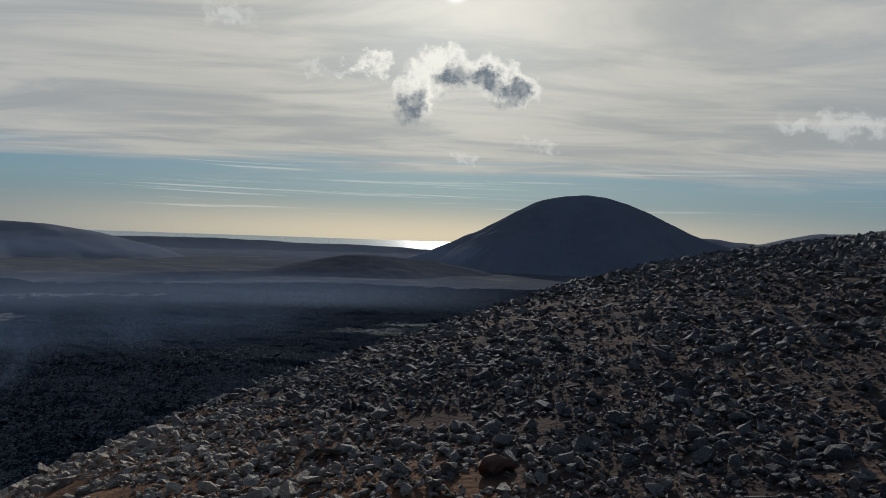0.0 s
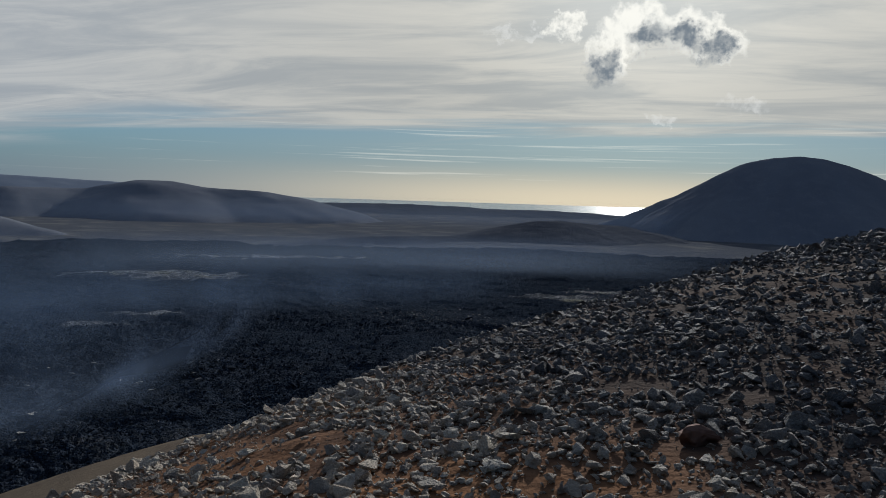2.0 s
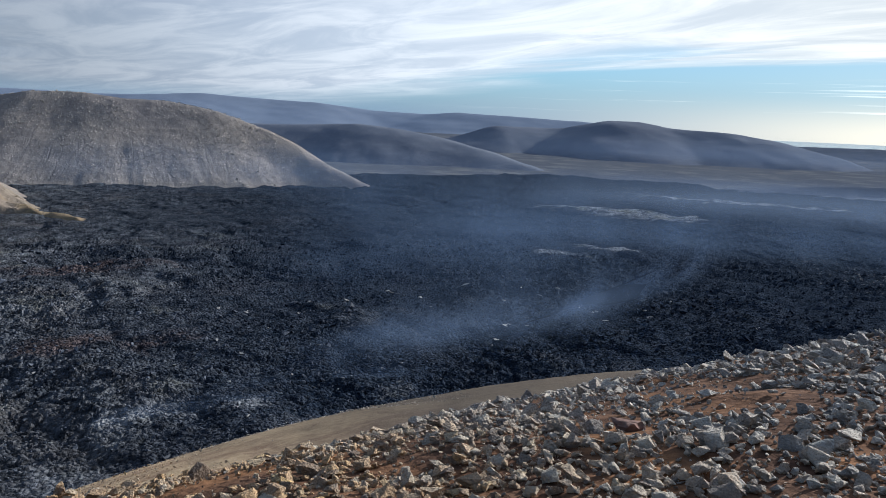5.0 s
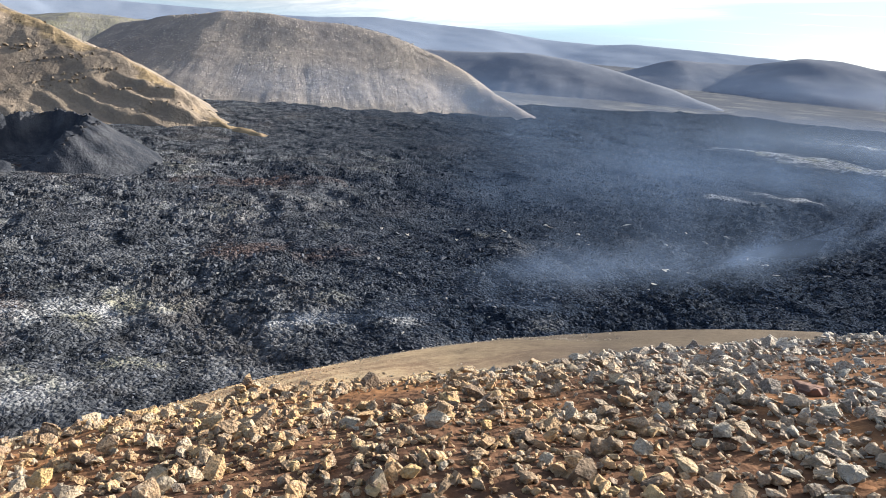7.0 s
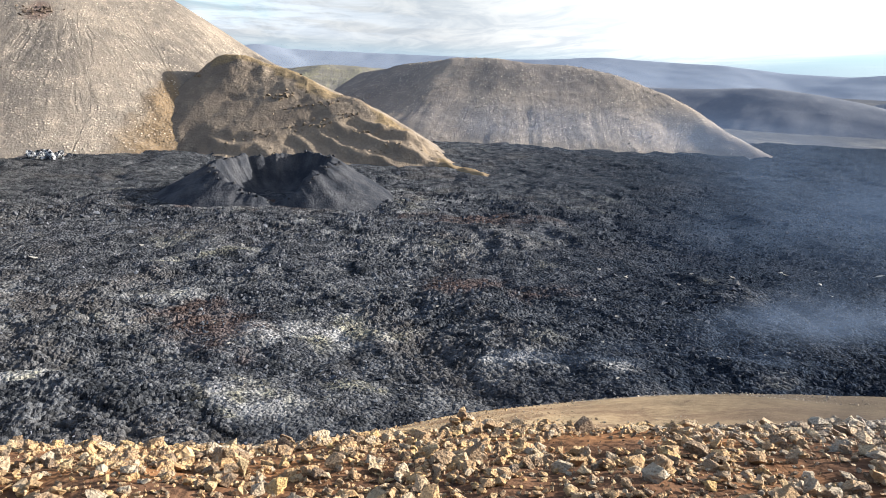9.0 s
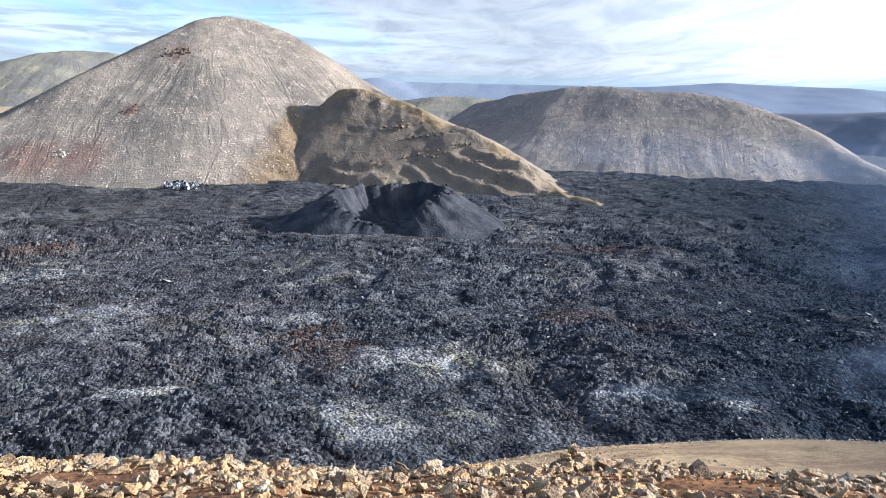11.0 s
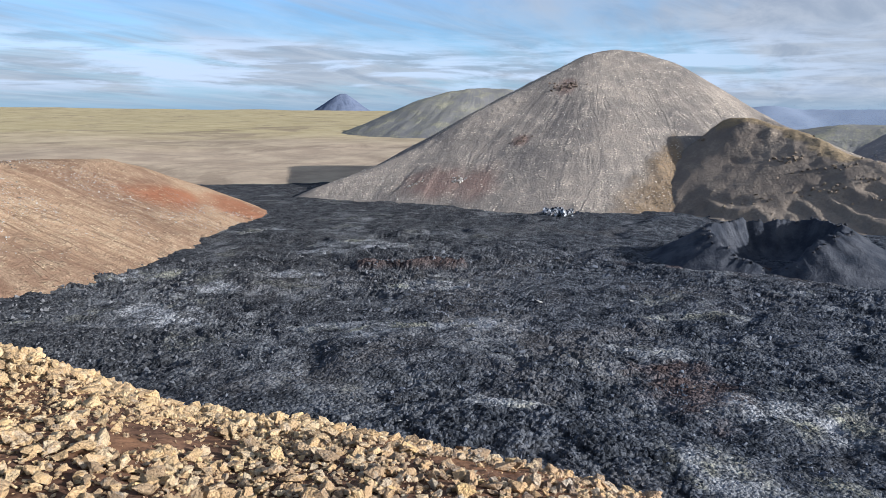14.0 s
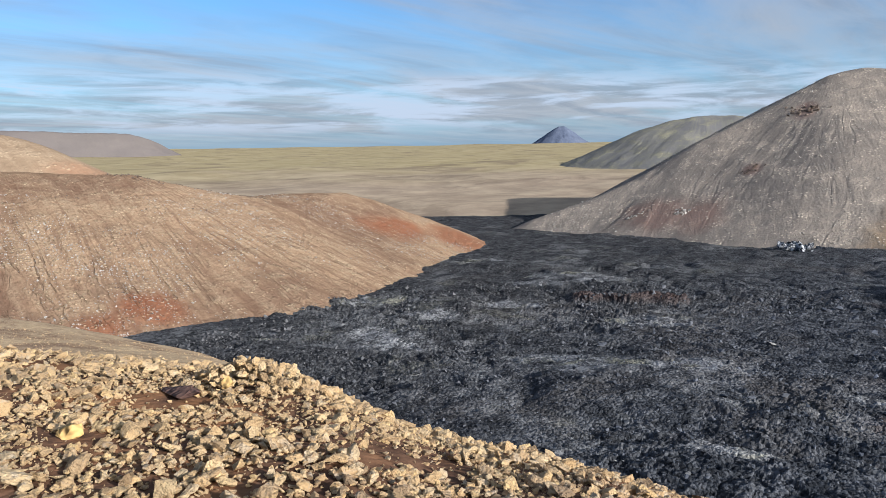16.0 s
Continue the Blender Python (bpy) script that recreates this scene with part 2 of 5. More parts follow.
def plain_material():
    """Moss and gravel of the plain: yellow green far off, grey gravel close by."""
    mat, n, bsdf = material("mossy plain", 1.0, 0.0)
    p = place(n)
    big = n.noise(n.scaled(p, 1.0, 1.0, 0.0), 0.0022, 5.0, 0.6, 0.6)
    mid = n.noise(p, 0.02, 5.0, 0.65)
    far = n.vmath("LENGTH", n.scaled(p, 1.0, 1.0, 0.0))
    moss = n.ramp(n.math("ADD", far, n.math("MULTIPLY", big, 900.0)), 1300.0, 2000.0)
    gravel = n.mix(n.ramp(mid, 0.35, 0.7), (0.29, 0.225, 0.16), (0.41, 0.325, 0.225))
    green = n.mix(n.ramp(mid, 0.3, 0.7), (0.31, 0.25, 0.135), (0.40, 0.33, 0.19))
    sep = n.add("ShaderNodeSeparateXYZ")
    n.put(sep.inputs[0], p)
    colour = n.mix(moss, gravel, green)
    bands = n.noise(n.scaled(p, 1.0, 1.0, 12.0), 0.007, 6.0, 0.65, 1.0)
    colour = n.mix(n.ramp(bands, 0.50, 0.66, 0.0, 0.65), colour, (0.19, 0.145, 0.105))
    # dark land to the south, its blue-grey raised to stand for haze
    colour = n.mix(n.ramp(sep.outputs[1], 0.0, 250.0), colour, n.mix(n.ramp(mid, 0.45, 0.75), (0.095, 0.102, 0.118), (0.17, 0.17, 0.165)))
    n.put(bsdf.inputs["Base Color"], colour)
    bump(n, bsdf, mid, 0.6, 4.0)
    return mat


def sea_material():
    mat, n, bsdf = material("sea water", 0.14, 0.3)
    p = place(n)
    bsdf.inputs["Base Color"].default_value = (0.10, 0.13, 0.16, 1)
    bump(n, bsdf, n.noise(n.scaled(p, 1.0, 0.4, 1.0), 0.05, 5.0, 0.6), 0.35, 4.0)
    return mat


def lava_material(name="black lava crust"):
    """Black clinker with grey and ash-white crusts, some yellow with sulphur, some rust-brown."""
    mat, n, bsdf = material(name, 1.0, 0.0)
    p = place(n)
    big = n.noise(p, 0.022, 5.0, 0.6, 0.5)
    mid = n.noise(p, 0.16, 6.0, 0.68, 0.6)
    fine = n.noise(p, 1.1, 6.0, 0.74, 0.3)
    chips = n.voronoi(n.vmath("ADD", p, n.vmath("SCALE", n.noise(p, 1.3, 3.0), scale=0.45)), 1.5)
    grit = n.noise(p, 3.2, 3.0, 0.7)
    sep = n.add("ShaderNodeSeparateXYZ")
    n.put(sep.inputs[0], p)
    colour = n.mix(n.ramp(mid, 0.36, 0.66), (0.028, 0.032, 0.039), (0.118, 0.124, 0.136))
    colour = n.mix(n.ramp(big, 0.50, 0.66, 0.0, 0.5), colour, (0.128, 0.117, 0.110))
    # older grey crust to the north; backlit shade painted into the southern lava's colour
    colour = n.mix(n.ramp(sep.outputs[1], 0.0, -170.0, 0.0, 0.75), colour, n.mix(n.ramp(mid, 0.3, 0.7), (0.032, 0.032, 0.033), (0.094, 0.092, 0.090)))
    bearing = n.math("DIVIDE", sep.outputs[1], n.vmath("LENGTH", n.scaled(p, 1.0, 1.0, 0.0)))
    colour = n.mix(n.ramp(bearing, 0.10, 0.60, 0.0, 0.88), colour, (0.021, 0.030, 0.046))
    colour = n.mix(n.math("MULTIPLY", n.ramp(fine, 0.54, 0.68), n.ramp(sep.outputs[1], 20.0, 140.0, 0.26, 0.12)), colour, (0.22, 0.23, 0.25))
    colour = n.mix(n.math("MULTIPLY", attribute(n, "rust"), 0.5), colour, n.mix(mid, (0.075, 0.045, 0.036), (0.165, 0.105, 0.082)))
    tone = n.add("ShaderNodeSeparateColor")
    n.put(tone.inputs[0], chips.outputs["Color"])
    colour = n.vmath("SCALE", colour, scale=n.ramp(tone.outputs[0], 0.0, 1.0, 0.55, 1.25))
    flecks = n.ramp(n.math("ADD", n.math("MULTIPLY", fine, 0.6), n.math("MULTIPLY", mid, 0.4)), 0.46, 0.56)
    amount = n.math("MULTIPLY", attribute(n, "pale"), n.math("ADD", 0.14, n.math("MULTIPLY", flecks, 0.86)), clamp=True)
    ash = n.mix(n.ramp(n.noise(p, 0.07, 3.0), 0.52, 0.64), (0.455, 0.455, 0.45), (0.43, 0.41, 0.30))
    colour = n.mix(n.math("MULTIPLY", amount, 0.64), colour, ash)
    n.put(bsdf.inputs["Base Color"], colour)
    h = n.math("ADD", n.math("MULTIPLY", fine, 0.7), n.math("MULTIPLY", chips.outputs["Distance"], -0.9))
    h = n.math("ADD", h, n.math("MULTIPLY", tone.outputs[1], 0.45))
    h = n.math("ADD", h, n.math("MULTIPLY", grit, 0.3))
    bump(n, bsdf, h, 1.0, 0.8)
    return mat


def cone_material():
    mat, n, bsdf = material("cinder of the crater", 0.95, 0.05)
    p = place(n)
    mid = n.noise(p, 0.12, 5.0, 0.65)
    fine = n.noise(p, 0.9, 4.0, 0.7)
    colour = n.mix(n.ramp(mid, 0.35, 0.7), (0.030, 0.034, 0.043), (0.074, 0.076, 0.084))
    colour = n.mix(n.math("MULTIPLY", attribute(n, "stain_or_lit"), 0.8), colour, (0.34, 0.20, 0.16))
    n.put(bsdf.inputs["Base Color"], colour)
    bump(n, bsdf, n.math("ADD", n.math("MULTIPLY", mid, 1.5), fine), 0.9, 0.6)
    return mat


def soil_material():
    """Red-brown grit between the stones; finer tan gravel on the outer bank."""
    mat, n, bsdf = material("red-brown gritty soil", 1.0, 0.02)
    p = place(n)
    big = n.noise(p, 0.5, 4.0, 0.6, 0.5)
    mid = n.noise(p, 4.0, 5.0, 0.65)
    fine = n.noise(p, 28.0, 3.0, 0.7)
    colour = n.mix(n.ramp(mid, 0.35, 0.7), (0.085, 0.048, 0.032), (0.18, 0.10, 0.06))
    colour = n.mix(n.ramp(big, 0.48, 0.64, 0.0, 0.8), colour, n.mix(mid, (0.21, 0.105, 0.05), (0.36, 0.18, 0.085)))
    sep = n.add("ShaderNodeSeparateXYZ")
    n.put(sep.inputs[0], p)
    # backlit shade painted into the soil on its sunward side
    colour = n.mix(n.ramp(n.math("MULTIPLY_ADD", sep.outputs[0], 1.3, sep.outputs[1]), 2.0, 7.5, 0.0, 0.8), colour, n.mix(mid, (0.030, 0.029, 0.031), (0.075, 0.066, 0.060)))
    grit = n.voronoi(p, 16.0)
    bank = n.mix(n.ramp(mid, 0.3, 0.7), (0.36, 0.255, 0.148), (0.55, 0.405, 0.24))
    bank = n.mix(n.ramp(n.noise(p, 0.22, 4.0, 0.6), 0.46, 0.68, 0.0, 0.4), bank, (0.17, 0.105, 0.07))
    bank = n.mix(n.ramp(n.noise(n.scaled(p, 1.0, 0.6, 1.0), 0.5, 7.0, 0.72, 0.5), 0.47, 0.62, 0.0, 0.75), bank, n.mix(mid, (0.15, 0.085, 0.055), (0.25, 0.15, 0.095)))
    bank = n.mix(n.ramp(grit.outputs["Distance"], 0.40, 0.15, 0.0, 0.7), bank, (0.50, 0.40, 0.27))
    # the bank's southern stretch painted dark the same way, as if backlit
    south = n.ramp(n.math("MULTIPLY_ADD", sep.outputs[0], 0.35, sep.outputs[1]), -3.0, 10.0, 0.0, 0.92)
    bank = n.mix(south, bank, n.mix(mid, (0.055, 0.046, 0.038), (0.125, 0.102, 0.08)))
    colour = n.mix(attribute(n, "bank"), colour, bank)
    n.put(bsdf.inputs["Base Color"], colour)
    h = n.math("ADD", n.math("MULTIPLY", mid, 1.0), n.math("MULTIPLY", fine, 0.35))
    h = n.math("SUBTRACT", h, n.math("MULTIPLY", grit.outputs["Distance"], 0.4))
    bump(n, bsdf, h, 0.7, 0.035)
    return mat


def stone_material(name, islands):
    """Angular palagonite stones, ochre to grey, with lichen-pale and dark faces."""
    mat, n, bsdf = material(name, 0.8, 0.12)
    if islands:
        rnd = n.add("ShaderNodeNewGeometry").outputs["Random Per Island"]
    else:
        rnd = n.add("ShaderNodeObjectInfo").outputs["Random"]
    p = place(n)
    mid = n.noise(p, 24.0, 6.0, 0.72, 0.4)
    fine = n.noise(p, 110.0, 3.0, 0.7)
    crusts = n.noise(p, 9.0, 5.0, 0.7, 0.6)
    pits = n.voronoi(p, 55.0).outputs["Distance"]
    sep = n.add("ShaderNodeSeparateXYZ")
    n.put(sep.inputs[0], p)
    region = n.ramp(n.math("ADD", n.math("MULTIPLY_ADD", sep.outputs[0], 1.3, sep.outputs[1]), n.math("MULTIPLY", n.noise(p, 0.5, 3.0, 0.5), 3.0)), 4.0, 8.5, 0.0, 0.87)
    ramp = n.add("ShaderNodeValToRGB")
    stops = ((0.0, (0.20, 0.142, 0.10)), (0.2, (0.38, 0.265, 0.165)), (0.45, (0.53, 0.345, 0.185)),
             (0.65, (0.57, 0.365, 0.18)), (0.82, (0.47, 0.395, 0.30)), (1.0, (0.62, 0.41, 0.18)))
    while len(ramp.color_ramp.elements) < len(stops):
        ramp.color_ramp.elements.new(0.5)
    for element, (at, c) in zip(ramp.color_ramp.elements, stops):
        element.position, element.color = at, (*c, 1)
    n.put(ramp.inputs[0], rnd)
    # backlit look painted in: stones greyer, then dark blue-grey, towards the south
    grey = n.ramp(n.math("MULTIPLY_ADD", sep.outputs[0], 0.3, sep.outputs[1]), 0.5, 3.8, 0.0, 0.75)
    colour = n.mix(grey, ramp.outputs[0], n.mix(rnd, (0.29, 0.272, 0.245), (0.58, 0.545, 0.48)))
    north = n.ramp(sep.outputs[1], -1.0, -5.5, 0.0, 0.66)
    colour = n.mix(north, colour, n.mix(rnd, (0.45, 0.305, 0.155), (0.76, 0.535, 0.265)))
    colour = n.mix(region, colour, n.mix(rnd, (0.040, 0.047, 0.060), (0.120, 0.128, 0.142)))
    colour = n.mix(n.ramp(mid, 0.53, 0.66, 0.0, 0.45), colour, (0.17, 0.12, 0.082))
    colour = n.mix(n.ramp(crusts, 0.53, 0.64, 0.0, 0.32), colour, (0.52, 0.48, 0.41))
    colour = n.mix(n.ramp(pits, 0.24, 0.10, 0.0, 0.3), colour, (0.09, 0.07, 0.055))
    colour = n.mix(n.ramp(fine, 0.55, 0.72, 0.0, 0.4), colour, (0.60, 0.49, 0.33))
    n.put(bsdf.inputs["Base Color"], colour)
    bump(n, bsdf, n.math("ADD", n.math("ADD", mid, n.math("MULTIPLY", pits, 0.35)), n.math("MULTIPLY", fine, 0.3)), 1.0, 0.045)
    return mat


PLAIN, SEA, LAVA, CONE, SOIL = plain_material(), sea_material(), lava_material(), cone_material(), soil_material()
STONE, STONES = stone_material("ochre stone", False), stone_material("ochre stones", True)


def smoke_material(name="thin fume", dense=0.14, scale=0.075, lo=0.36, tint=(0.58, 0.72, 0.91)):
    """Thin blue-white fume: mostly clear, with soft uneven strands."""
    mat, n, bsdf = material(name, 1.0, 0.0)
    p = place(n)
    strands = n.noise(n.scaled(p, 1.0, 1.0, 0.6), scale, 5.0, 0.6, 1.2)
    veil = n.math("MULTIPLY", attribute(n, "soft"), n.ramp(strands, lo, 0.74))
    glow = n.add("ShaderNodeBsdfTranslucent")
    glow.inputs[0].default_value = (*tint, 1)
    bsdf.inputs["Base Color"].default_value = (*tint, 1)
    both, thin, clear = n.add("ShaderNodeMixShader"), n.add("ShaderNodeMixShader"), n.add("ShaderNodeBsdfTransparent")
    both.inputs[0].default_value = 0.5
    mat.node_tree.links.new(bsdf.outputs[0], both.inputs[1])
    mat.node_tree.links.new(glow.outputs[0], both.inputs[2])
    n.put(thin.inputs[0], n.math("MULTIPLY", veil, dense))
    mat.node_tree.links.new(clear.outputs[0], thin.inputs[1])
    mat.node_tree.links.new(both.outputs[0], thin.inputs[2])
    mat.node_tree.links.new(thin.outputs[0], mat.node_tree.nodes["Material Output"].inputs[0])
    return mat


FUME = smoke_material(dense=0.095, scale=0.035, lo=0.30, tint=(0.46, 0.62, 0.90))
NEAR_HAZE = smoke_material("thin blue haze over the lava", 0.26, 0.02, 0.0, (0.38, 0.55, 0.85))
HAZE = smoke_material("thin valley haze", 0.17, 0.003, -1.0, (0.48, 0.62, 0.85))

# ---- the lie of the land: the camera stands at the origin, 50 m above the lava ----
LAVA_Z = -50.0
EYE = 1.65


def lattice(ix, iy, seed):
    with np.errstate(over="ignore"):
        h = (ix.astype(np.int64) * 374761393 + iy.astype(np.int64) * 668265263 + seed * 974634777) & 0xFFFFFFFF
        h = ((h ^ (h >> 13)) * 1274126177) & 0xFFFFFFFF
        h = h ^ (h >> 16)
    return (h & 0xFFFF) / 65535.0


def value_noise(x, y, seed=0):
    ix, iy = np.floor(x), np.floor(y)
    fx, fy = x - ix, y - iy
    fx, fy = fx * fx * (3 - 2 * fx), fy * fy * (3 - 2 * fy)
    a, b = lattice(ix, iy, seed), lattice(ix + 1, iy, seed)
    c, d = lattice(ix, iy + 1, seed), lattice(ix + 1, iy + 1, seed)
    return (a + (b - a) * fx) * (1 - fy) + (c + (d - c) * fx) * fy


def fbm(x, y, octaves=4, seed=0, gain=0.5):
    total, amp, norm = 0.0, 1.0, 0.0
    for i in range(octaves):
        total = total + amp * value_noise(x * 2 ** i + 17.3 * i, y * 2 ** i - 9.1 * i, seed + i)
        norm += amp
        amp *= gain
    return total / norm


def ridged(x, y, octaves=4, seed=0, gain=0.55):
    total, amp, norm = 0.0, 1.0, 0.0
    for i in range(octaves):
        total = total + amp * (1 - np.abs(2 * value_noise(x * 2 ** i + 5.7 * i, y * 2 ** i + 3.3 * i, seed + i) - 1))
        norm += amp
        amp *= gain
    return total / norm


def smooth(x, a, b):
    t = np.clip((x - a) / (b - a), 0, 1)
    return t * t * (3 - 2 * t)


def spot(az, far):
    """Plan position at a bearing in degrees (counted to the left from the sun) and a distance."""
    return -math.sin(radians(az)) * far, math.cos(radians(az)) * far


def sheet(name, x, y, z, mat, keep=None, close=False, attributes=(), flat=True):
    """A mesh from a grid of heights (rows by columns)."""
    rows, cols = x.shape
    co = np.stack([x, y, z], -1).reshape(-1, 3).astype(np.float32)
    i = np.arange(rows - 1)[:, None] * cols
    j = np.arange(cols if close else cols - 1)[None, :]
    k = (j + 1) % cols
    quads = np.stack([i + j, i + k, i + cols + k, i + cols + j], -1).reshape(-1, 4)
    if keep is not None:
        quads = quads[keep.reshape(-1)[quads].any(1)]
        used, inverse = np.unique(quads, return_inverse=True)
        quads = inverse.reshape(-1, 4)
    else:
        used = np.arange(len(co))
    a, b, c = (co[used][quads[:1, q]] for q in (0, 1, 2))
    if np.cross(b - a, c - a)[0, 2] < 0:
        quads = quads[:, ::-1]
    mesh = bpy.data.meshes.new(name)
    mesh.vertices.add(len(used))
    mesh.vertices.foreach_set("co", co[used].ravel())
    mesh.loops.add(quads.size)
    mesh.loops.foreach_set("vertex_index", quads.ravel().astype(np.int32))
    mesh.polygons.add(len(quads))
    mesh.polygons.foreach_set("loop_start", np.arange(0, quads.size, 4, dtype=np.int32))
    mesh.polygons.foreach_set("use_smooth", np.full(len(quads), not flat))
    for key, values in attributes:
        layer = mesh.attributes.new(key, "FLOAT", "POINT")
        layer.data.foreach_set("value", values.reshape(-1)[used].astype(np.float32))
    mesh.update(calc_edges=True)
    mesh.materials.append(mat)
    return new(name, mesh)


# the ridge on which the camera stands: the stony crest and, beyond it, the gravel bank, by bearing
CREST = np.array([  # bearing, elevation of the stony crest, its distance
    (-30, 1.1, 45), (-24.7, 0.25, 42), (-17.3, -1.2, 34), (-9, -3.55, 26), (-0.6, -6.8, 19), (8, -9.65, 15), (19, -13.6, 11.5),
    (28.5, -17.2, 9.5), (40, -20.8, 8), (50.5, -23.4, 7), (62, -26.0, 6.2), (72, -27.1, 6), (83, -27.9, 6), (97.5, -27.9, 6),
    (109, -26.4, 6), (117, -25.1, 6.6), (128, -22.4, 7.5), (139, -19.9, 9), (147, -15.9, 10.5), (153, -14.4, 12), (163, -12.4, 14),
    (200, -3.0, 26), (260, 6.0, 40), (312, 3.5, 46)])
BANK = np.array([  # bearing, elevation of the outer bank, its distance
    (-30, -3.0, 80), (8, -13.0, 40), (28, -18.0, 34), (33, -17.95, 34), (40, -19.2, 33), (48.5, -20.9, 32), (56.5, -22.3, 30), (62, -23.3, 29),
    (69, -24.75, 27), (76, -25.95, 25), (83, -27.3, 22), (89, -28.3, 19), (98, -30.5, 18), (128, -26.0, 22), (140, -20.5, 28), (146, -16.2, 32),
    (148, -15.3, 34), (151.7, -13.8, 36), (155.5, -12.7, 38), (160, -11.2, 42), (163.4, -10.2, 45), (200, -5, 60), (312, -2, 90)])


def by_bearing(az, table, column):
    turn = np.concatenate([table[:, 0] - 360, table[:, 0], table[:, 0] + 360])
    return np.interp(az, turn, np.tile(table[:, column], 3))


def ridge_height(az, r):
    """Height of the near ridge at a bearing (degrees) and distance (m)."""
    e1 = np.tan(np.radians(by_bearing(az, CREST, 1)))
    r1 = by_bearing(az, CREST, 2)
    e2 = np.tan(np.radians(by_bearing(az, BANK, 1)))
    r2 = by_bearing(az, BANK, 2)
    inner = -EYE + (e1 + 2 * EYE / r1) * r - EYE / r1 ** 2 * r ** 2
    # between crest and bank the sight line dips a little, then rises to the bank
    t = np.clip(np.log(np.maximum(r, 0.01) / r1) / np.log(r2 / r1), 0, 1)
    dip = np.minimum(e1, e2) - 0.025 * (1 - smooth(az, 134, 146) * smooth(-az, -185, -170))
    s = smooth(t, 0, 0.45)
    line = np.where(t < 0.45, e1 + (dip - e1) * s, dip + (e2 - dip) * smooth(t, 0.45, 1.0))
    middle = r * line
    d = np.maximum(r - r2, 0)
    slope = np.minimum(e2, 0)
    fall = 0.006 * d ** 2
    cap = np.maximum(d - 12, 0)
    outer = r2 * e2 + slope * d - np.where(d < 12, fall, 0.006 * 144 + 0.144 * cap) - 0.25 * np.maximum(d - 12, 0) * (slope > -0.35)
    return np.where(r < r1, inner, np.where(r < r2, middle, outer))


def ridge_mesh():
    az = np.concatenate([np.arange(-36, 170, 0.55), np.arange(170, 324, 2.0)])
    r = np.concatenate([np.linspace(0.004, 2.2, 14), 2.2 * (1.017 ** np.arange(1, 265))])
    r = r[r < 190]
    A, Rr = np.meshgrid(az, r)
    x, y = -np.sin(np.radians(A)) * Rr, np.cos(np.radians(A)) * Rr
    z = ridge_height(A, Rr)
    r1 = by_bearing(A, CREST, 2)
    bank = smooth(Rr / r1, 1.0, 1.25)
    lumps = (fbm(x * 0.9, y * 0.9, 3, 3) - 0.5) * 0.16 * smooth(Rr, 1, 3) + (fbm(x * 2.2, y * 2.2, 1, 9) - 0.5) * 0.05
    z = z + lumps * (1 - 0.35 * bank) + (fbm(x * 0.12, y * 0.12, 3, 5) - 0.5) * 0.5 * bank * smooth(Rr, 12, 26)
    z = np.maximum(z, LAVA_Z - 6)
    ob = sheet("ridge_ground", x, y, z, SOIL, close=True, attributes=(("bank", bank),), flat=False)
    ob.cycles.shadow_terminator_offset = 0.5
    ob.cycles.shadow_terminator_geometry_offset = 0.5
    return tagged(ob, "red-brown gritty soil ridge with a smooth gravel bank", "ground", kind="structure")


ridge_mesh()


def plain_mesh():
    """The ground sheet: valley floor under the lava, plain rising to the north, out to the horizon."""
    az = np.arange(-180, 180, 1.5)
    r = np.concatenate([[20.0], np.linspace(60, 500, 10), np.linspace(520, 1500, 90), np.linspace(1540, 4900, 70)])
    A, Rr = np.meshgrid(az, r)
    x, y = -np.sin(np.radians(A)) * Rr, np.cos(np.radians(A)) * Rr
    base = np.full_like(x, LAVA_Z - 3.0)
    north = np.interp(Rr, [0, 560, 640, 850, 1300, 2000, 3000, 4000, 4900], [-53, -53, -50, -37, -21, -2, 24, 58, 62])
    bend = (fbm(x / 160, y / 160, 3, 21) - 0.5) * 10 * smooth(Rr, 660, 900)
    w = smooth(A, 100, 118) * smooth(-A, -260, -172) + smooth(-A, 150, 178)
    z = base * (1 - w) + (north + bend) * w
    # land south-east of the lava stands a little above it, then drops to the sea
    se = smooth(A, -60, -38) * smooth(-A, -112, -100)
    south = np.interp(Rr, [0, 700, 820, 1500, 2300, 2600, 4900], [-53, -53, -49.5, -49, -44, -70, -90])
    inland = np.interp(Rr, [0, 800, 900, 2000, 4900], [-53, -53, -50, -40, -20])
    k = smooth(A, 28, 45)
    z = np.where(se > 0, z * (1 - se) + se * (south * (1 - k) + inland * k) + (1 - w) * (fbm(x / 120, y / 120, 3, 4) - 0.5) * 4 * smooth(Rr, 820, 950), z)
    back = smooth(np.abs(A + 116), 78, 58)
    z = z * (1 - back) + back * np.interp(Rr, [0, 200, 4900], [-60, -60, -30])
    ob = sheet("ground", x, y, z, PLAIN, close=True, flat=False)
    tagged(ob, "gravel valley floor and yellow-green mossy plain", "ground", kind="structure")
    A, Rr = np.meshgrid(np.arange(-60, 60.1, 1.0), np.linspace(2350, 4960, 30))
    sea = sheet("water", -np.sin(np.radians(A)) * Rr, np.cos(np.radians(A)) * Rr, np.interp(Rr, [2350, 4960], [-52, -27.0]), SEA, flat=False)
    tagged(sea, "calm grey sea with the sun's glitter", "sea", kind="structure")


plain_mesh()


GRIDS, HILLS = {}, {}


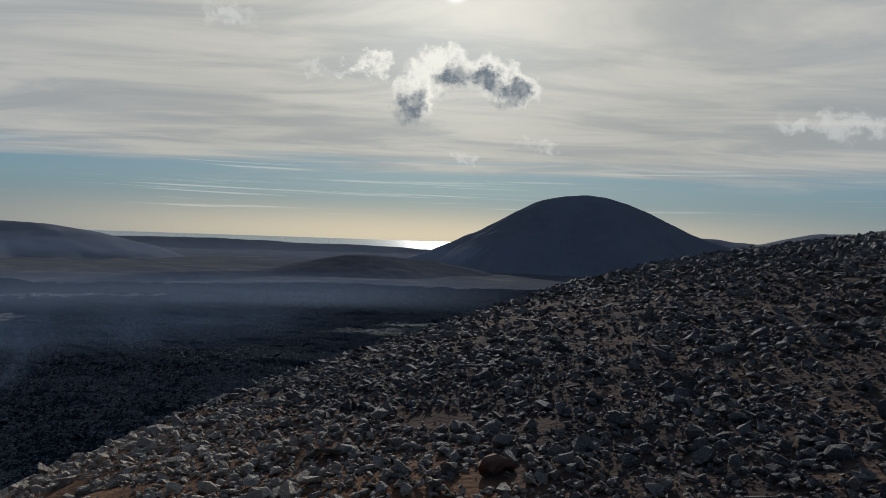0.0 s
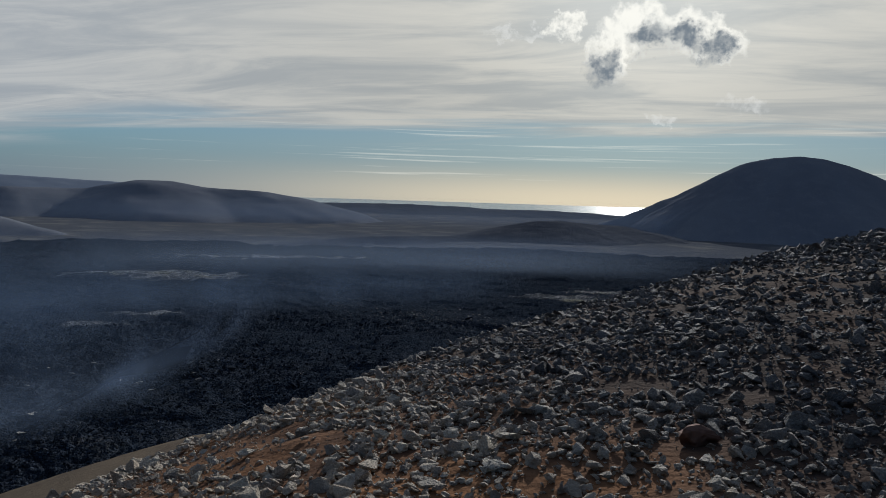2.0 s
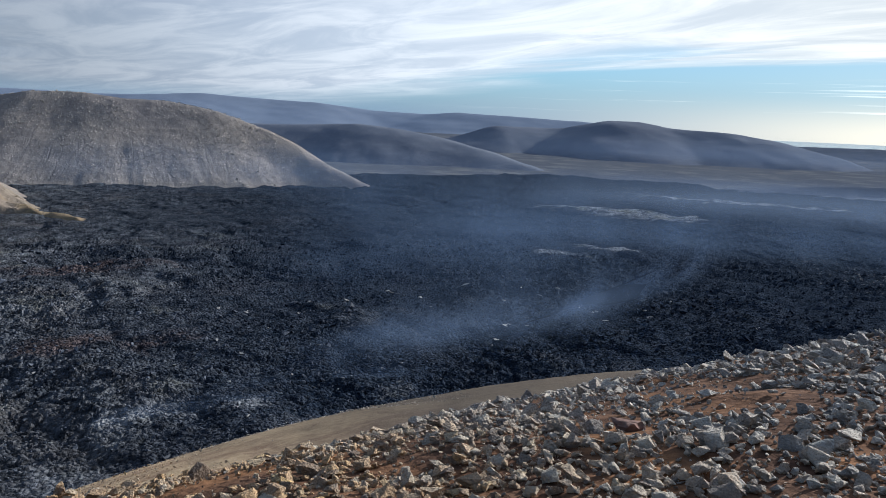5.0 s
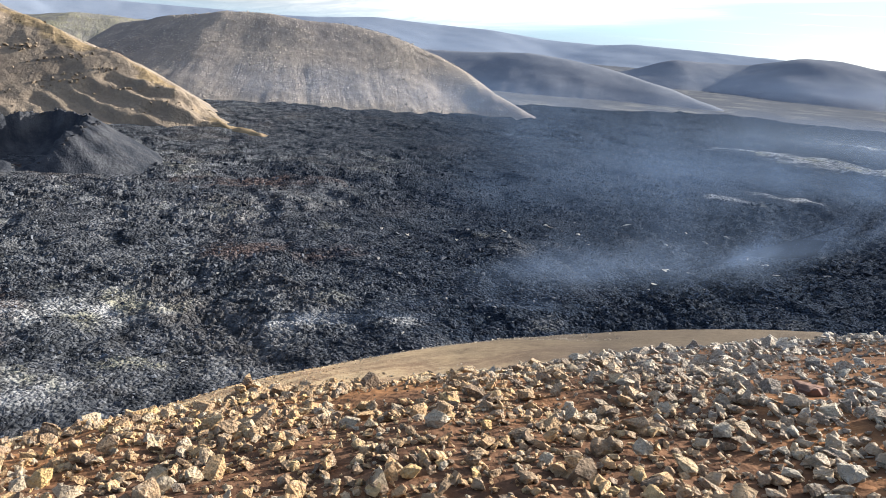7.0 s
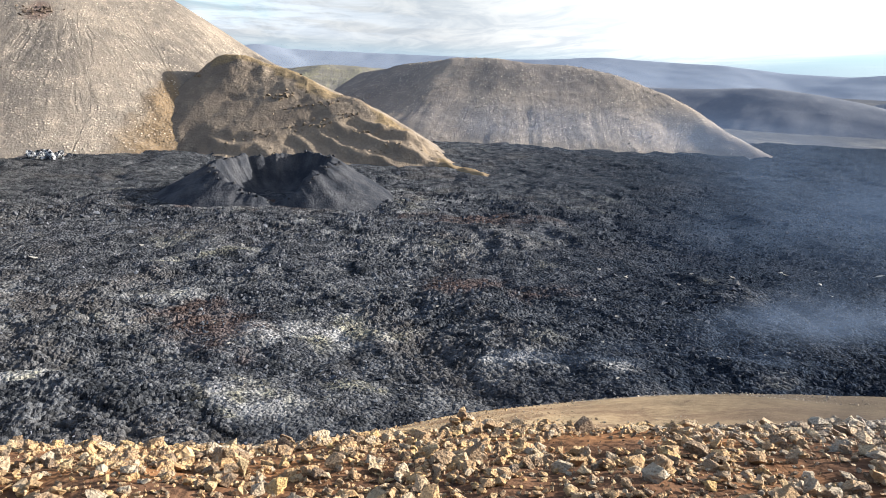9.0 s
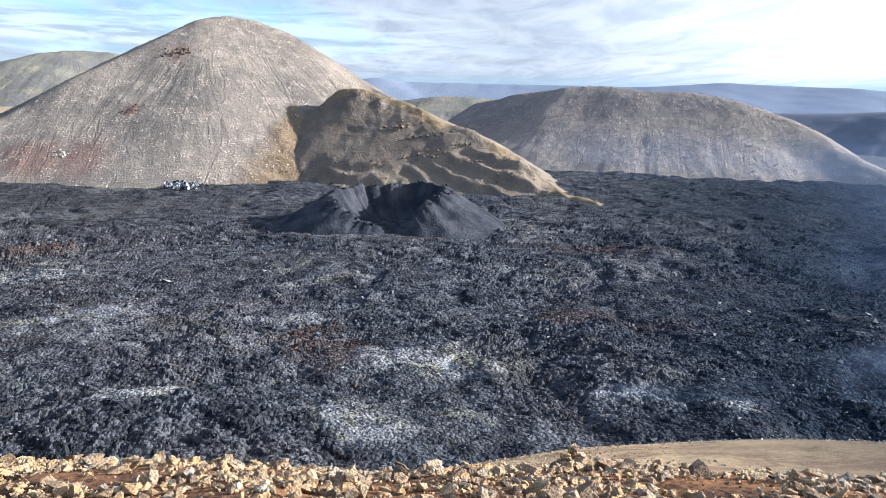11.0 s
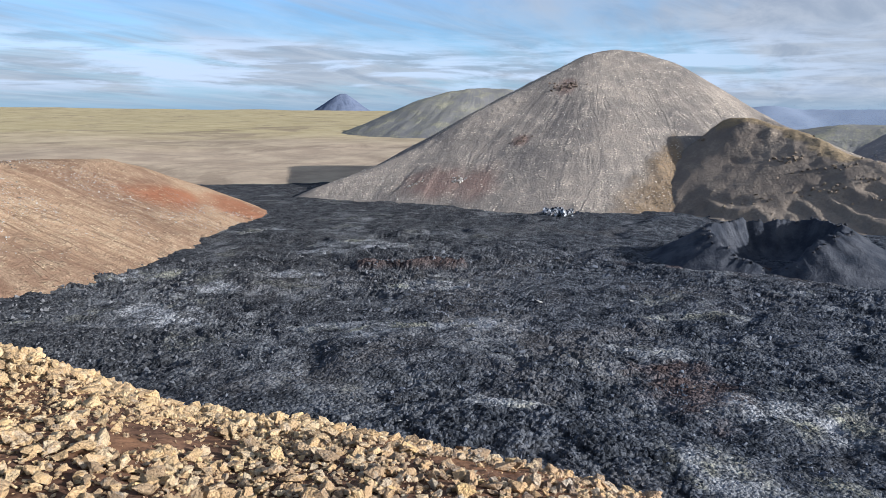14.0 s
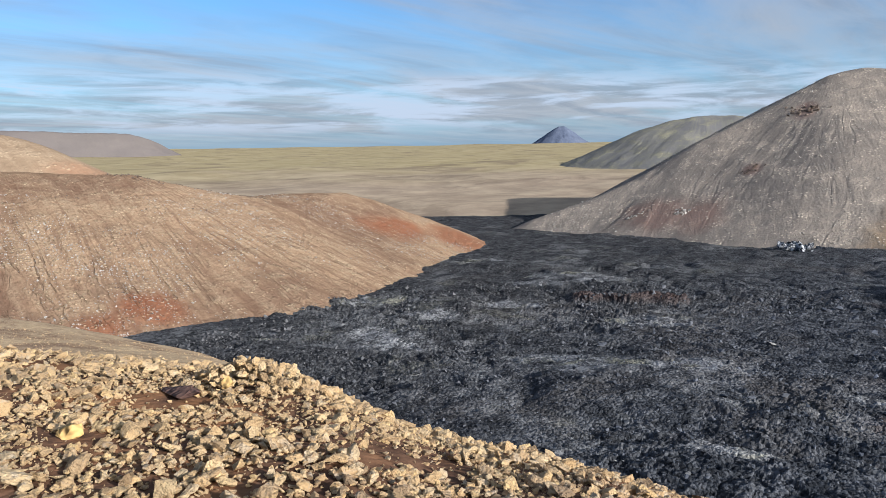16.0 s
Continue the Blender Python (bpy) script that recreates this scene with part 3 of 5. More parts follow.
def on_hill(label, x, y):
    """Height of a hill at places in the plan."""
    xs, ys, z = GRIDS[label]
    i = np.clip(((x - xs[0]) / (xs[1] - xs[0])).astype(int), 0, len(xs) - 2)
    j = np.clip(((y - ys[0]) / (ys[1] - ys[0])).astype(int), 0, len(ys) - 2)
    u, v = (x - xs[i]) / (xs[1] - xs[0]), (y - ys[j]) / (ys[1] - ys[0])
    return (z[j, i] * (1 - u) + z[j, i + 1] * u) * (1 - v) + (z[j + 1, i] * (1 - u) + z[j + 1, i + 1] * u) * v


def hill(name, label, crest, k, mat, cell, round_top=8.0, foot=LAVA_Z - 3, gullies=2.0, lumps=2.0, stains=(), seed=0, ledges=0.0, crown=0.0, mound=None, steps=160, hollow=0.0):
    """A hill whose sides fall evenly from a crest line, given as bearing, elevation and distance."""
    az, el, far = (np.array(c, float) for c in zip(*crest))
    u = np.linspace(0, len(az) - 1, steps)
    idx = np.arange(len(az))
    az, el, far = (np.interp(u, idx, v) for v in (az, el, far))
    cx, cy, cz = -np.sin(np.radians(az)) * far, np.cos(np.radians(az)) * far, np.tan(np.radians(el)) * far
    run = np.concatenate([[0], np.cumsum(np.hypot(np.diff(cx), np.diff(cy)))])
    reach = (cz.max() - foot) / (min(k) if isinstance(k, tuple) else k) * (1 + hollow) + 4 * cell
    xs = np.arange(cx.min() - reach, cx.max() + reach, cell)
    ys = np.arange(cy.min() - reach, cy.max() + reach, cell)
    x, y = np.meshgrid(xs, ys)
    wx = (fbm(x / 90, y / 90, 3, seed + 40) - 0.5) * 26 * min(1.0, cell / 3)
    wy = (fbm(x / 90, y / 90, 3, seed + 50) - 0.5) * 26 * min(1.0, cell / 3)
    best, span = np.full(x.shape, -1e9), (cz.max() - foot) / np.mean(k)
    near = np.zeros(x.shape)
    away = np.zeros(x.shape)
    turn = np.zeros(x.shape)
    ks = np.interp(u, idx, k) if isinstance(k, tuple) else np.full(steps, k)
    for i in range(steps):
        dx, dy = x + wx - cx[i], y + wy - cy[i]
        d = np.sqrt(dx * dx + dy * dy + round_top ** 2) - round_top
        h = cz[i] - ks[i] * d * (1 + hollow * (0.5 - np.minimum(d, 1.6 * span) / span))
        better = h > best
        best = np.where(better, h, best)
        near = np.where(better, run[i], near)
        away = np.where(better, d, away)
        turn = np.where(better, np.arctan2(dy, dx), turn)
    along = near + turn * 60
    bend = along + (fbm(x / 30, y / 30, 3, seed + 8) - 0.5) * 4
    g = ridged(bend / 6, away / 260, 2, seed + 7) * smooth(away, 10, 70)
    z = best - gullies * smooth(g, 0.72, 0.97) + (fbm(x / 40, y / 40, 5, seed + 3) - 0.5) * lumps * 2.2
    z = z + (fbm(x / 9, y / 9, 3, seed + 11) - 0.5) * lumps * 0.5
    if ledges:
        # beds of tuff that dip along the crest: flat treads and steep broken risers
        level = (best + 0.22 * near + (fbm(x / 30, y / 30, 4, seed + 31) - 0.5) * 16) / 8.0
        step = level - np.floor(level)
        shown = smooth(fbm(x / 34, y / 34, 3, seed + 32), 0.40, 0.56) * smooth(near, 10, 50)
        z = z + ledges * 8.0 * (smooth(step, 0.62, 0.95) - step) * 0.55 * shown
        z = z + ledges * (ridged(x / 12, y / 12, 4, seed + 33) - 0.5) * 3.0 * smooth(-away, -40, -6)
    if mound:
        # a low orange spur that stands out from the foot of the slope
        t = radians(mound[0])
        px, py = spot(mound[0], mound[1])
        across = (x - px) * math.cos(t) + (y - py) * math.sin(t)
        up = -(x - px) * math.sin(t) + (y - py) * math.cos(t)
        w = np.interp(up, [-40, 0, mound[3]], [mound[2] * 1.25, mound[2], 2.0])
        q = np.abs(across) / w + (fbm(x / 10, y / 10, 4, seed + 70) - 0.5) * 0.8
        on = smooth(-q, -1.15, -0.25) * smooth(-up, -mound[3] * 1.05, -mound[3] * 0.7)
        z = z + 1.4 * on + on * (fbm(x / 6, y / 6, 3, seed + 71) - 0.5) * 2.5
    GRIDS[label] = (xs, ys, z)
    attrs = [("along", along), ("away", away)]
    if mound:
        attrs.append(("ochre", on))
    if stains:
        s = np.zeros(x.shape)
        for a, far_s, wide, deep in stains:
            px, py = spot(a, far_s)
            q = np.hypot((x - px) / wide, (y - py) / deep) + (fbm(x / 22, y / 22, 4, seed + 60) - 0.5) * 0.9
            s = np.maximum(s, smooth(-q, -1.1, -0.3))
        attrs.append(("stain_or_lit", s))
    # a crown's golden sunlit crest is painted in through this mask
    if crown:
        attrs.append(("stain_or_lit", smooth(-(away + (fbm(x / 18, y / 18, 4, seed + 61) - 0.5) * 26), -crown, -crown * 0.3)))
    ob = sheet(name, x, y, z, mat, keep=z > foot, attributes=attrs, flat=False)
    HILLS[label] = ob
    return tagged(ob, label, "hill", kind="")


def build_hills():
    hill("hill", "steep pale grey scree hill with eroded gullies and a red-stained foot",
         ((124.9, -4.85, 505), (122.5, -4.0, 510), (120.7, -3.33, 515), (118.8, -2.57, 522), (116.9, -1.66, 532), (114.9, -0.52, 545), (112.9, 0.76, 557), (111.3, 1.6, 568),
          (109.7, 2.42, 580), (108.0, 3.28, 592), (106.4, 4.18, 604), (104.7, 4.95, 615), (103.0, 5.25, 624), (101.4, 5.10, 626), (99.7, 4.46, 622), (98.0, 3.46, 615), (96.3, 2.48, 606),
          (94.6, 1.54, 597), (93.1, 0.60, 588), (88.6, -1.3, 530), (84.6, -3.0, 490), (82.0, -4.5, 455), (80.3, -5.8, 435)),
         (0.62, 0.58) + (0.55,) * 10 + (0.58,) * 11, MAIN_HILL, 1.4, 5, seed=1, gullies=0.45, steps=220,
         lumps=1.2, stains=((116.0, 478, 20, 26), (112.8, 468, 22, 18), (106.4, 564, 13, 9), (109.7, 505, 7, 6)), mound=(98.5, 442, 30, 78))
    hill("knoll", "brown layered tuff knoll with rocky ledges and a long tail",
         ((96.0, -0.7, 516), (94.6, 0.35, 508), (93.4, 0.35, 500), (90.7, -0.6, 482), (88.2, -1.65, 462), (85.2, -2.65, 442), (83.4, -3.65, 428),
          (81.4, -4.85, 412), (79.3, -6.2, 400), (77.2, -7.35, 385), (74.6, -7.9, 362)), (1.15, 0.85, 0.7) + (0.62,) * 8, KNOLL, 1.3, 4, seed=2, gullies=0.8, lumps=2.6, ledges=1.0, crown=5)
    hill("hill", "broad grey scree hill with a rounded crest",
         ((84.2, -0.4, 720), (82.6, -0.1, 705), (81.2, 0.36, 690), (78, 0.83, 665), (74, 0.86, 655), (69.7, 0.6, 650), (67.4, 0.2, 644), (65.4, -0.35, 636), (63.4, -1.0, 628),
          (61.4, -1.95, 612), (59.3, -3.1, 594), (57.2, -4.1, 578), (55.1, -5.0, 562)), 0.58, GREY_HILL, 1.9, 8, seed=3, gullies=0.7, lumps=1.5, hollow=0.2)
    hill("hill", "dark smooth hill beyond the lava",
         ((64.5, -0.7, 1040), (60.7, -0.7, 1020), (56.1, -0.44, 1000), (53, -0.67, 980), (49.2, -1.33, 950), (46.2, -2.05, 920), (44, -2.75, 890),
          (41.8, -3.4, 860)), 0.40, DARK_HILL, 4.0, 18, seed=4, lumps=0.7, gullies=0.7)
    hill("hill", "tan mossy hill between grey hills", ((92, -0.6, 980), (90.2, -0.3, 960), (87.3, 0.0, 950), (84.7, -0.15, 940), (82, -0.1, 960)),
         0.30, MOSS_HILL, 5.0, 20, seed=5)
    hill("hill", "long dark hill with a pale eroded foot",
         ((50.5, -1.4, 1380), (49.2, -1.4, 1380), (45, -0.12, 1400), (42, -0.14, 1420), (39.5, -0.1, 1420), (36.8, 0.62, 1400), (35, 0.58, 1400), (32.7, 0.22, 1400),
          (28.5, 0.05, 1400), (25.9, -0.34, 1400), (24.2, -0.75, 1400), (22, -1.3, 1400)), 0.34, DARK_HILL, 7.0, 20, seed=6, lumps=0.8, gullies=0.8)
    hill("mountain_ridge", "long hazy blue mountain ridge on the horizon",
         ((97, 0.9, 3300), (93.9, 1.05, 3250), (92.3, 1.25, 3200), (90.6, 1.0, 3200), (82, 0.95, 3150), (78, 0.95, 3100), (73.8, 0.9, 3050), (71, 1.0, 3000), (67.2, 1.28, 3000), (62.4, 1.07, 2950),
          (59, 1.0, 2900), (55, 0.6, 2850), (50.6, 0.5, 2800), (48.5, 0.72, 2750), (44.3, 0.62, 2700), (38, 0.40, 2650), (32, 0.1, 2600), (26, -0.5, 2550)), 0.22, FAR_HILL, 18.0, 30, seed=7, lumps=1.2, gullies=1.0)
    hill("low_ridge", "low dark coastal ridge in front of the sea",
         ((27, -0.6, 2150), (24.2, -0.66, 2150), (22, -0.62, 2150), (17.7, -0.58, 2150), (14, -0.66, 2150), (11.2, -0.78, 2150), (7, -0.74, 2150), (4, -0.85, 2120), (1.4, -0.97, 2100), (-3, -1.1, 2100)), 0.12,
         DARK_LAND, 12.0, 20, seed=8, lumps=1.6, gullies=0.5)
    hill("low_ridge", "low dark hill at the edge of the lava",
         ((27, -3.95, 740), (22.4, -3.3, 790), (17.6, -3.0, 830), (13.3, -2.95, 870), (11.1, -2.66, 900), (7.4, -1.55, 980), (6, -1.5, 990), (4.2, -1.65, 1010), (1.5, -1.7, 1040)), 0.22,
         DARK_LAND, 4.0, 14, seed=9, lumps=1.5, gullies=0.8)
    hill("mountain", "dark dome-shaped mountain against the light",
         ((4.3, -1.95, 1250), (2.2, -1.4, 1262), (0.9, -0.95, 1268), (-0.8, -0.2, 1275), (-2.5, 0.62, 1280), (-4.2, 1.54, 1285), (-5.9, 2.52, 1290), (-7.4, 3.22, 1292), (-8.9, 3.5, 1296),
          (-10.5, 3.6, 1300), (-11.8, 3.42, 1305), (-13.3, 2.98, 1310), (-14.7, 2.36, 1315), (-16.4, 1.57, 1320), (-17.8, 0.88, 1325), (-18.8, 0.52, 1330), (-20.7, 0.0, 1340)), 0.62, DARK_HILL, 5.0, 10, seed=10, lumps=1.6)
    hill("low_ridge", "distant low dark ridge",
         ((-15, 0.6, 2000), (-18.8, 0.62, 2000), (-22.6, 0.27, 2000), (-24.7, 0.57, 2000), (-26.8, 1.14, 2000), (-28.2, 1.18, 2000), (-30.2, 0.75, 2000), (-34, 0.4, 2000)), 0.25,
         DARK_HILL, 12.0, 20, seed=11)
    hill("hill", "grey and moss-green hill behind the scree hill",
         ((119.2, 0.75, 1380), (116.9, 1.75, 1395), (115.2, 2.3, 1400), (113.8, 2.55, 1400), (111.2, 2.52, 1405), (109.6, 2.2, 1410), (106, 1.4, 1420)), 0.45, MOSS_HILL, 5.0, 14, foot=-30, seed=12, gullies=1.5)
    hill("mountain", "distant pyramid-shaped mountain coloured blue for haze", ((123.25, 2.08, 4300), (122.9, 2.05, 4300)), 0.64, PYRAMID, 7.0, 4, foot=30, seed=13, lumps=3.0, gullies=4.0)
    hill("mountain", "distant flat-topped reddish mountain",
         ((172, 2.3, 2900), (166, 2.3, 2900), (160, 2.12, 2900), (157.7, 2.02, 2900), (155.8, 2.0, 2900), (154.6, 1.95, 2900), (153.8, 1.7, 2900), (152.9, 1.25, 2900)), 0.55, FAR_RED, 12.0, 12, foot=0, seed=14, lumps=2.0)
    hill("hillside", "red and tan eroded hillside sloping down to the lava",
         ((172, -0.2, 359), (165, -0.35, 356), (160, -0.6, 356), (157.7, -0.8, 356), (155.8, -0.95, 357), (153.8, -1.33, 359), (151, -1.97, 362), (147.3, -2.55, 372), (143.4, -2.65, 404), (140.1, -2.62, 431),
          (138.5, -3.0, 435), (136, -3.85, 437), (133.4, -4.88, 426), (130.9, -5.85, 426), (129, -6.75, 424)), 0.40, RED_SLOPE, 1.5, 7,
         seed=15, lumps=1.4, gullies=0.6, stains=((131.0, 408, 26, 22), (136, 392, 26, 20), (154.2, 246, 13, 13), (157.6, 236, 11, 9)))
    hill("hillside", "tan ridge rising behind the red hillside",
         ((174, 3.4, 500), (168, 2.9, 500), (164, 2.3, 500), (162.5, 2.0, 500), (161.2, 1.7, 500), (160.1, 1.22, 498), (159.3, 0.5, 495), (158.3, -0.35, 490), (156.8, -1.4, 486)),
         0.60, TAN_SLOPE, 2.5, 8, foot=-26, seed=16, lumps=1.2, gullies=0.6, stains=((158, 470, 30, 10),))


build_hills()


# ---- the lava field ----
PALE = (  # bearing, distance, width, depth of the ash-white patches
    (123.0, 182, 5, 3), (116.6, 229, 13, 7), (121.8, 296, 20, 5), (113.1, 175, 9, 4), (110.1, 127, 6, 2), (99.0, 201, 4, 2), (88.2, 138, 12, 7), (90.9, 108, 7, 4), (94.6, 113, 6, 4),
    (85.8, 112, 6, 3), (69.8, 124, 10, 2), (74.3, 233, 4, 3), (100.4, 168, 10, 4), (136.7, 208, 16, 11), (137.4, 264, 14, 7), (122.6, 312, 14, 5), (121.4, 177, 14, 7), (113.8, 179, 8, 4),
    (128.0, 252, 11, 4), (129.0, 353, 12, 7), (96.4, 205, 9, 4), (133.6, 236, 8, 4), (145.6, 212, 7, 4), (33, 455, 26, 16), (36.5, 470, 34, 9), (36.3, 313, 12, 4), (40, 290, 10, 3),
    (5, 390, 22, 6), (1, 420, 22, 5), (27, 600, 60, 12))


def clinker(x, y, cell, seed):
    """Tilted blocks with gaps between, one to each jittered cell: height at a place."""
    ix, iy = np.floor(x / cell), np.floor(y / cell)
    best, next_best, top = np.full(x.shape, 1e9), np.full(x.shape, 1e9), np.zeros(x.shape)
    for i in (-1, 0, 1):
        for j in (-1, 0, 1):
            cx, cy = ix + i, iy + j
            px, py = (cx + lattice(cx, cy, seed)) * cell, (cy + lattice(cx, cy, seed + 1)) * cell
            dx, dy = x - px, y - py
            d = dx * dx + dy * dy
            h = lattice(cx, cy, seed + 2) + (dx * (lattice(cx, cy, seed + 3) - 0.5) + dy * (lattice(cx, cy, seed + 4) - 0.5)) / cell * 1.6
            nearer = d < best
            top = np.where(nearer, h, top)
            next_best = np.where(nearer, best, np.minimum(next_best, d))
            best = np.minimum(best, d)
    gap = 1 - smooth((np.sqrt(next_best) - np.sqrt(best)) / cell, 0.0, 0.22)
    return top - 0.5 - 0.5 * gap


def billow(x, y, octaves=2, seed=0, gain=0.5):
    """Rounded lumps with sharp creases between them."""
    total, amp, norm = 0.0, 1.0, 0.0
    for i in range(octaves):
        total = total + amp * np.abs(2 * value_noise(x * 2.1 ** i + 4.9 * i, y * 2.1 ** i - 7.7 * i, seed + i) - 1)
        norm += amp
        amp *= gain
    return total / norm - 0.35


RUST = ((117.8, 262, 17, 5), (121.3, 262, 6, 5), (76.0, 168, 16, 9), (75.0, 255, 22, 10), (97.0, 148, 12, 14), (94.0, 275, 26, 10))  # rust-brown clinker


def patches(x, y, table, seed, wide_by=1.0, deep_by=1.0):
    """Ragged patches across the line of sight: 1 in their middle, 0 outside."""
    found = np.zeros(x.shape)
    wob = (fbm(x / 7, y / 9, 5, seed, 0.6) - 0.5) * 2.6
    for a, far, wide, deep in table:
        t = radians(a)
        px, py = spot(a, far)
        across = (x - px) * math.cos(t) + (y - py) * math.sin(t)
        along = -(x - px) * math.sin(t) + (y - py) * math.cos(t)
        q = np.hypot(across / (wide * wide_by), along / (deep * deep_by)) + wob
        found = np.maximum(found, smooth(-q, -1.25, -0.3))
    return found


def lava_height(x, y):
    """Hummocks, creased lumps and tilted blocks of cooled lava above the level of the field."""
    r = np.hypot(x, y)
    wx = x + (fbm(x / 17, y / 17, 3, 71) - 0.5) * 22
    wy = y + (fbm(x / 17, y / 17, 3, 72) - 0.5) * 22
    vx = x + (fbm(x / 3.1, y / 3.1, 2, 171) - 0.5) * 4.0
    vy = y + (fbm(x / 3.1, y / 3.1, 2, 172) - 0.5) * 4.0
    swell = (fbm(x / 70, y / 70, 3, 73) - 0.5) * 4.0
    hummocks = billow(wx / 27, wy / 21, 2, 74) * 2.7
    rough = 0.45 + 0.75 * smooth(fbm(x / 34, y / 34, 3, 76), 0.36, 0.62)
    lumps = billow(wx / 5.8, wy / 11.0, 2, 75) * 0.8
    small = billow(vx / 2.0, vy / 4.0, 2, 79) * 0.42
    fine = billow(x / 1.15, y / 1.15, 1, 78) * 0.24 * smooth(-r, -300, -170)
    large = clinker(wx, wy * 0.6, 6.0, 201) * 0.42
    blocks = clinker(vx, vy * 0.6, 2.0, 211) * 0.47 * smooth(-r, -420, -240)
    smooth_crust = 1 - 0.6 * pale_at(x, y)
    # calmer along the shore of the red hillside
    az = np.degrees(np.arctan2(-x, y))
    shore = np.interp(az, [129, 133, 137.6, 142, 145.8, 149, 155, 168], [407, 370, 356, 312, 277, 247, 225, 190])
    calm = 1 - smooth(az, 112, 131) * 0.6 * (1 - smooth(shore - r, 4, 60))
    return calm * (swell + hummocks + (lumps * (0.5 + 0.5 * rough) + (small + fine + large + blocks) * rough) * smooth_crust) + 2.4 * patches(x, y, RUST[:2], 84)


def pale_at(x, y):
    """How much ash-white crust covers the lava at a place."""
    pale = patches(x, y, PALE, 81, 1.15, 1.4)
    return np.maximum(pale, 0.3 * smooth(fbm(x / 22, y / 22, 4, 83), 0.58, 0.70) * smooth(-y, -180, -60))


def lava_mesh():
    az = np.arange(-14, 164, 0.13)
    r, rows = 84.0, []
    while r < 950:
        rows.append(r)
        r += min(max(r * r * 2.6e-5, 0.3), 2.0)
    A, Rr = np.meshgrid(az, np.array(rows))
    x, y = -np.sin(np.radians(A)) * Rr, np.cos(np.radians(A)) * Rr
    z = LAVA_Z + lava_height(x, y)
    # nearer than this the ridge stands in front
    start = np.interp(A, [-16, 0, 8, 19, 28, 40, 62, 83, 109, 128, 139, 148, 155, 168], [500, 360, 250, 175, 135, 120, 98, 84, 84, 100, 115, 150, 180, 200])
    pale = pale_at(x, y)
    # the south end of the field stops at the low hills, the rest runs in under the slopes
    end = np.interp(A, [-34, 10, 26, 32, 42, 50, 55, 58, 82, 83, 85, 88, 97, 118, 122, 134, 140, 146], [780, 760, 735, 780, 790, 735, 715, 640, 640, 760, 760, 520, 480, 490, 640, 640, 480, 420]) + (fbm(x / 40, y / 40, 3, 85) - 0.5) * 50
    z = z - 7 * smooth(Rr - end, -14, 6)
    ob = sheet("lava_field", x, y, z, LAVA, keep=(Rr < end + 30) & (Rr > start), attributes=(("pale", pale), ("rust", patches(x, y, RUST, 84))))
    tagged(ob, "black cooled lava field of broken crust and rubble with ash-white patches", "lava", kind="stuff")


lava_mesh()


def rubble_material():
    """Loose lava rubble, each piece its own shade of blue-black to grey."""
    mat, n, bsdf = material("lava rubble", 1.0, 0.0)
    p = place(n)
    rnd = n.add("ShaderNodeNewGeometry").outputs["Random Per Island"]
    grain = n.noise(p, 3.0, 4.0, 0.7)
    colour = n.mix(n.ramp(rnd, 0.30, 1.0), (0.040, 0.046, 0.057), (0.135, 0.145, 0.168))
    sep = n.add("ShaderNodeSeparateXYZ")
    n.put(sep.inputs[0], p)
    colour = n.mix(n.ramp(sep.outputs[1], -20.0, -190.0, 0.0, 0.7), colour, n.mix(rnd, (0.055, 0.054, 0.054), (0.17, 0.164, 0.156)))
    # backlit shade painted into the rubble on the southern side
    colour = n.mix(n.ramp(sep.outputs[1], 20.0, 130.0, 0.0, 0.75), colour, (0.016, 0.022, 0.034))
    n.put(bsdf.inputs["Base Color"], colour)
    bump(n, bsdf, grain, 0.8, 0.3)
    return mat


def flake_material():
    mat, n, bsdf = material("pale lava crust", 0.85, 0.1)
    p = place(n)
    rnd = n.add("ShaderNodeNewGeometry").outputs["Random Per Island"]
    colour = n.mix(rnd, (0.10, 0.105, 0.115), (0.33, 0.315, 0.28))
    colour = n.mix(n.ramp(n.noise(p, 2.5, 4.0, 0.7), 0.45, 0.65, 0.0, 0.7), colour, (0.09, 0.092, 0.10))
    n.put(bsdf.inputs["Base Color"], colour)
    return mat


def rubble(count, az0, az1, far, seed):
    """Broken lumps lying on the lava, larger with the distance from the ridge."""
    rng = np.random.default_rng(seed)
    az = rng.uniform(az0, az1, count)
    near = np.interp(az, [-16, 0, 8, 19, 28, 40, 62, 83, 109, 128, 139, 148, 155, 168], [500, 360, 250, 175, 135, 120, 98, 86, 86, 102, 118, 155, 185, 205])
    end = np.interp(az, [10, 130, 137.6, 142, 145.8, 149, 155, 168], [420, 380, 340, 296, 262, 234, 212, 190])
    r = near * (np.minimum(far, end) / near) ** rng.random(count)
    x, y = -np.sin(np.radians(az)) * r, np.cos(np.radians(az)) * r
    cone = np.hypot(x - spot(91.4, 292)[0], y - spot(91.4, 292)[1])
    keep = (rng.random(count) < 0.25 + 0.75 * smooth(fbm(x / 16, y / 16, 3, 77), 0.38, 0.6)) & (end > near) & (cone > 44) & (rng.random(count) > 0.5 * pale_at(x, y))
    x, y, r = x[keep], y[keep], r[keep]
    size = np.clip(rng.lognormal(0, 0.5, len(x)), 0.4, 3.0) * 0.0028 * r
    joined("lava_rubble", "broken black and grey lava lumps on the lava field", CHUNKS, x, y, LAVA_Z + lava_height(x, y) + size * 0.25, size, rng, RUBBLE)


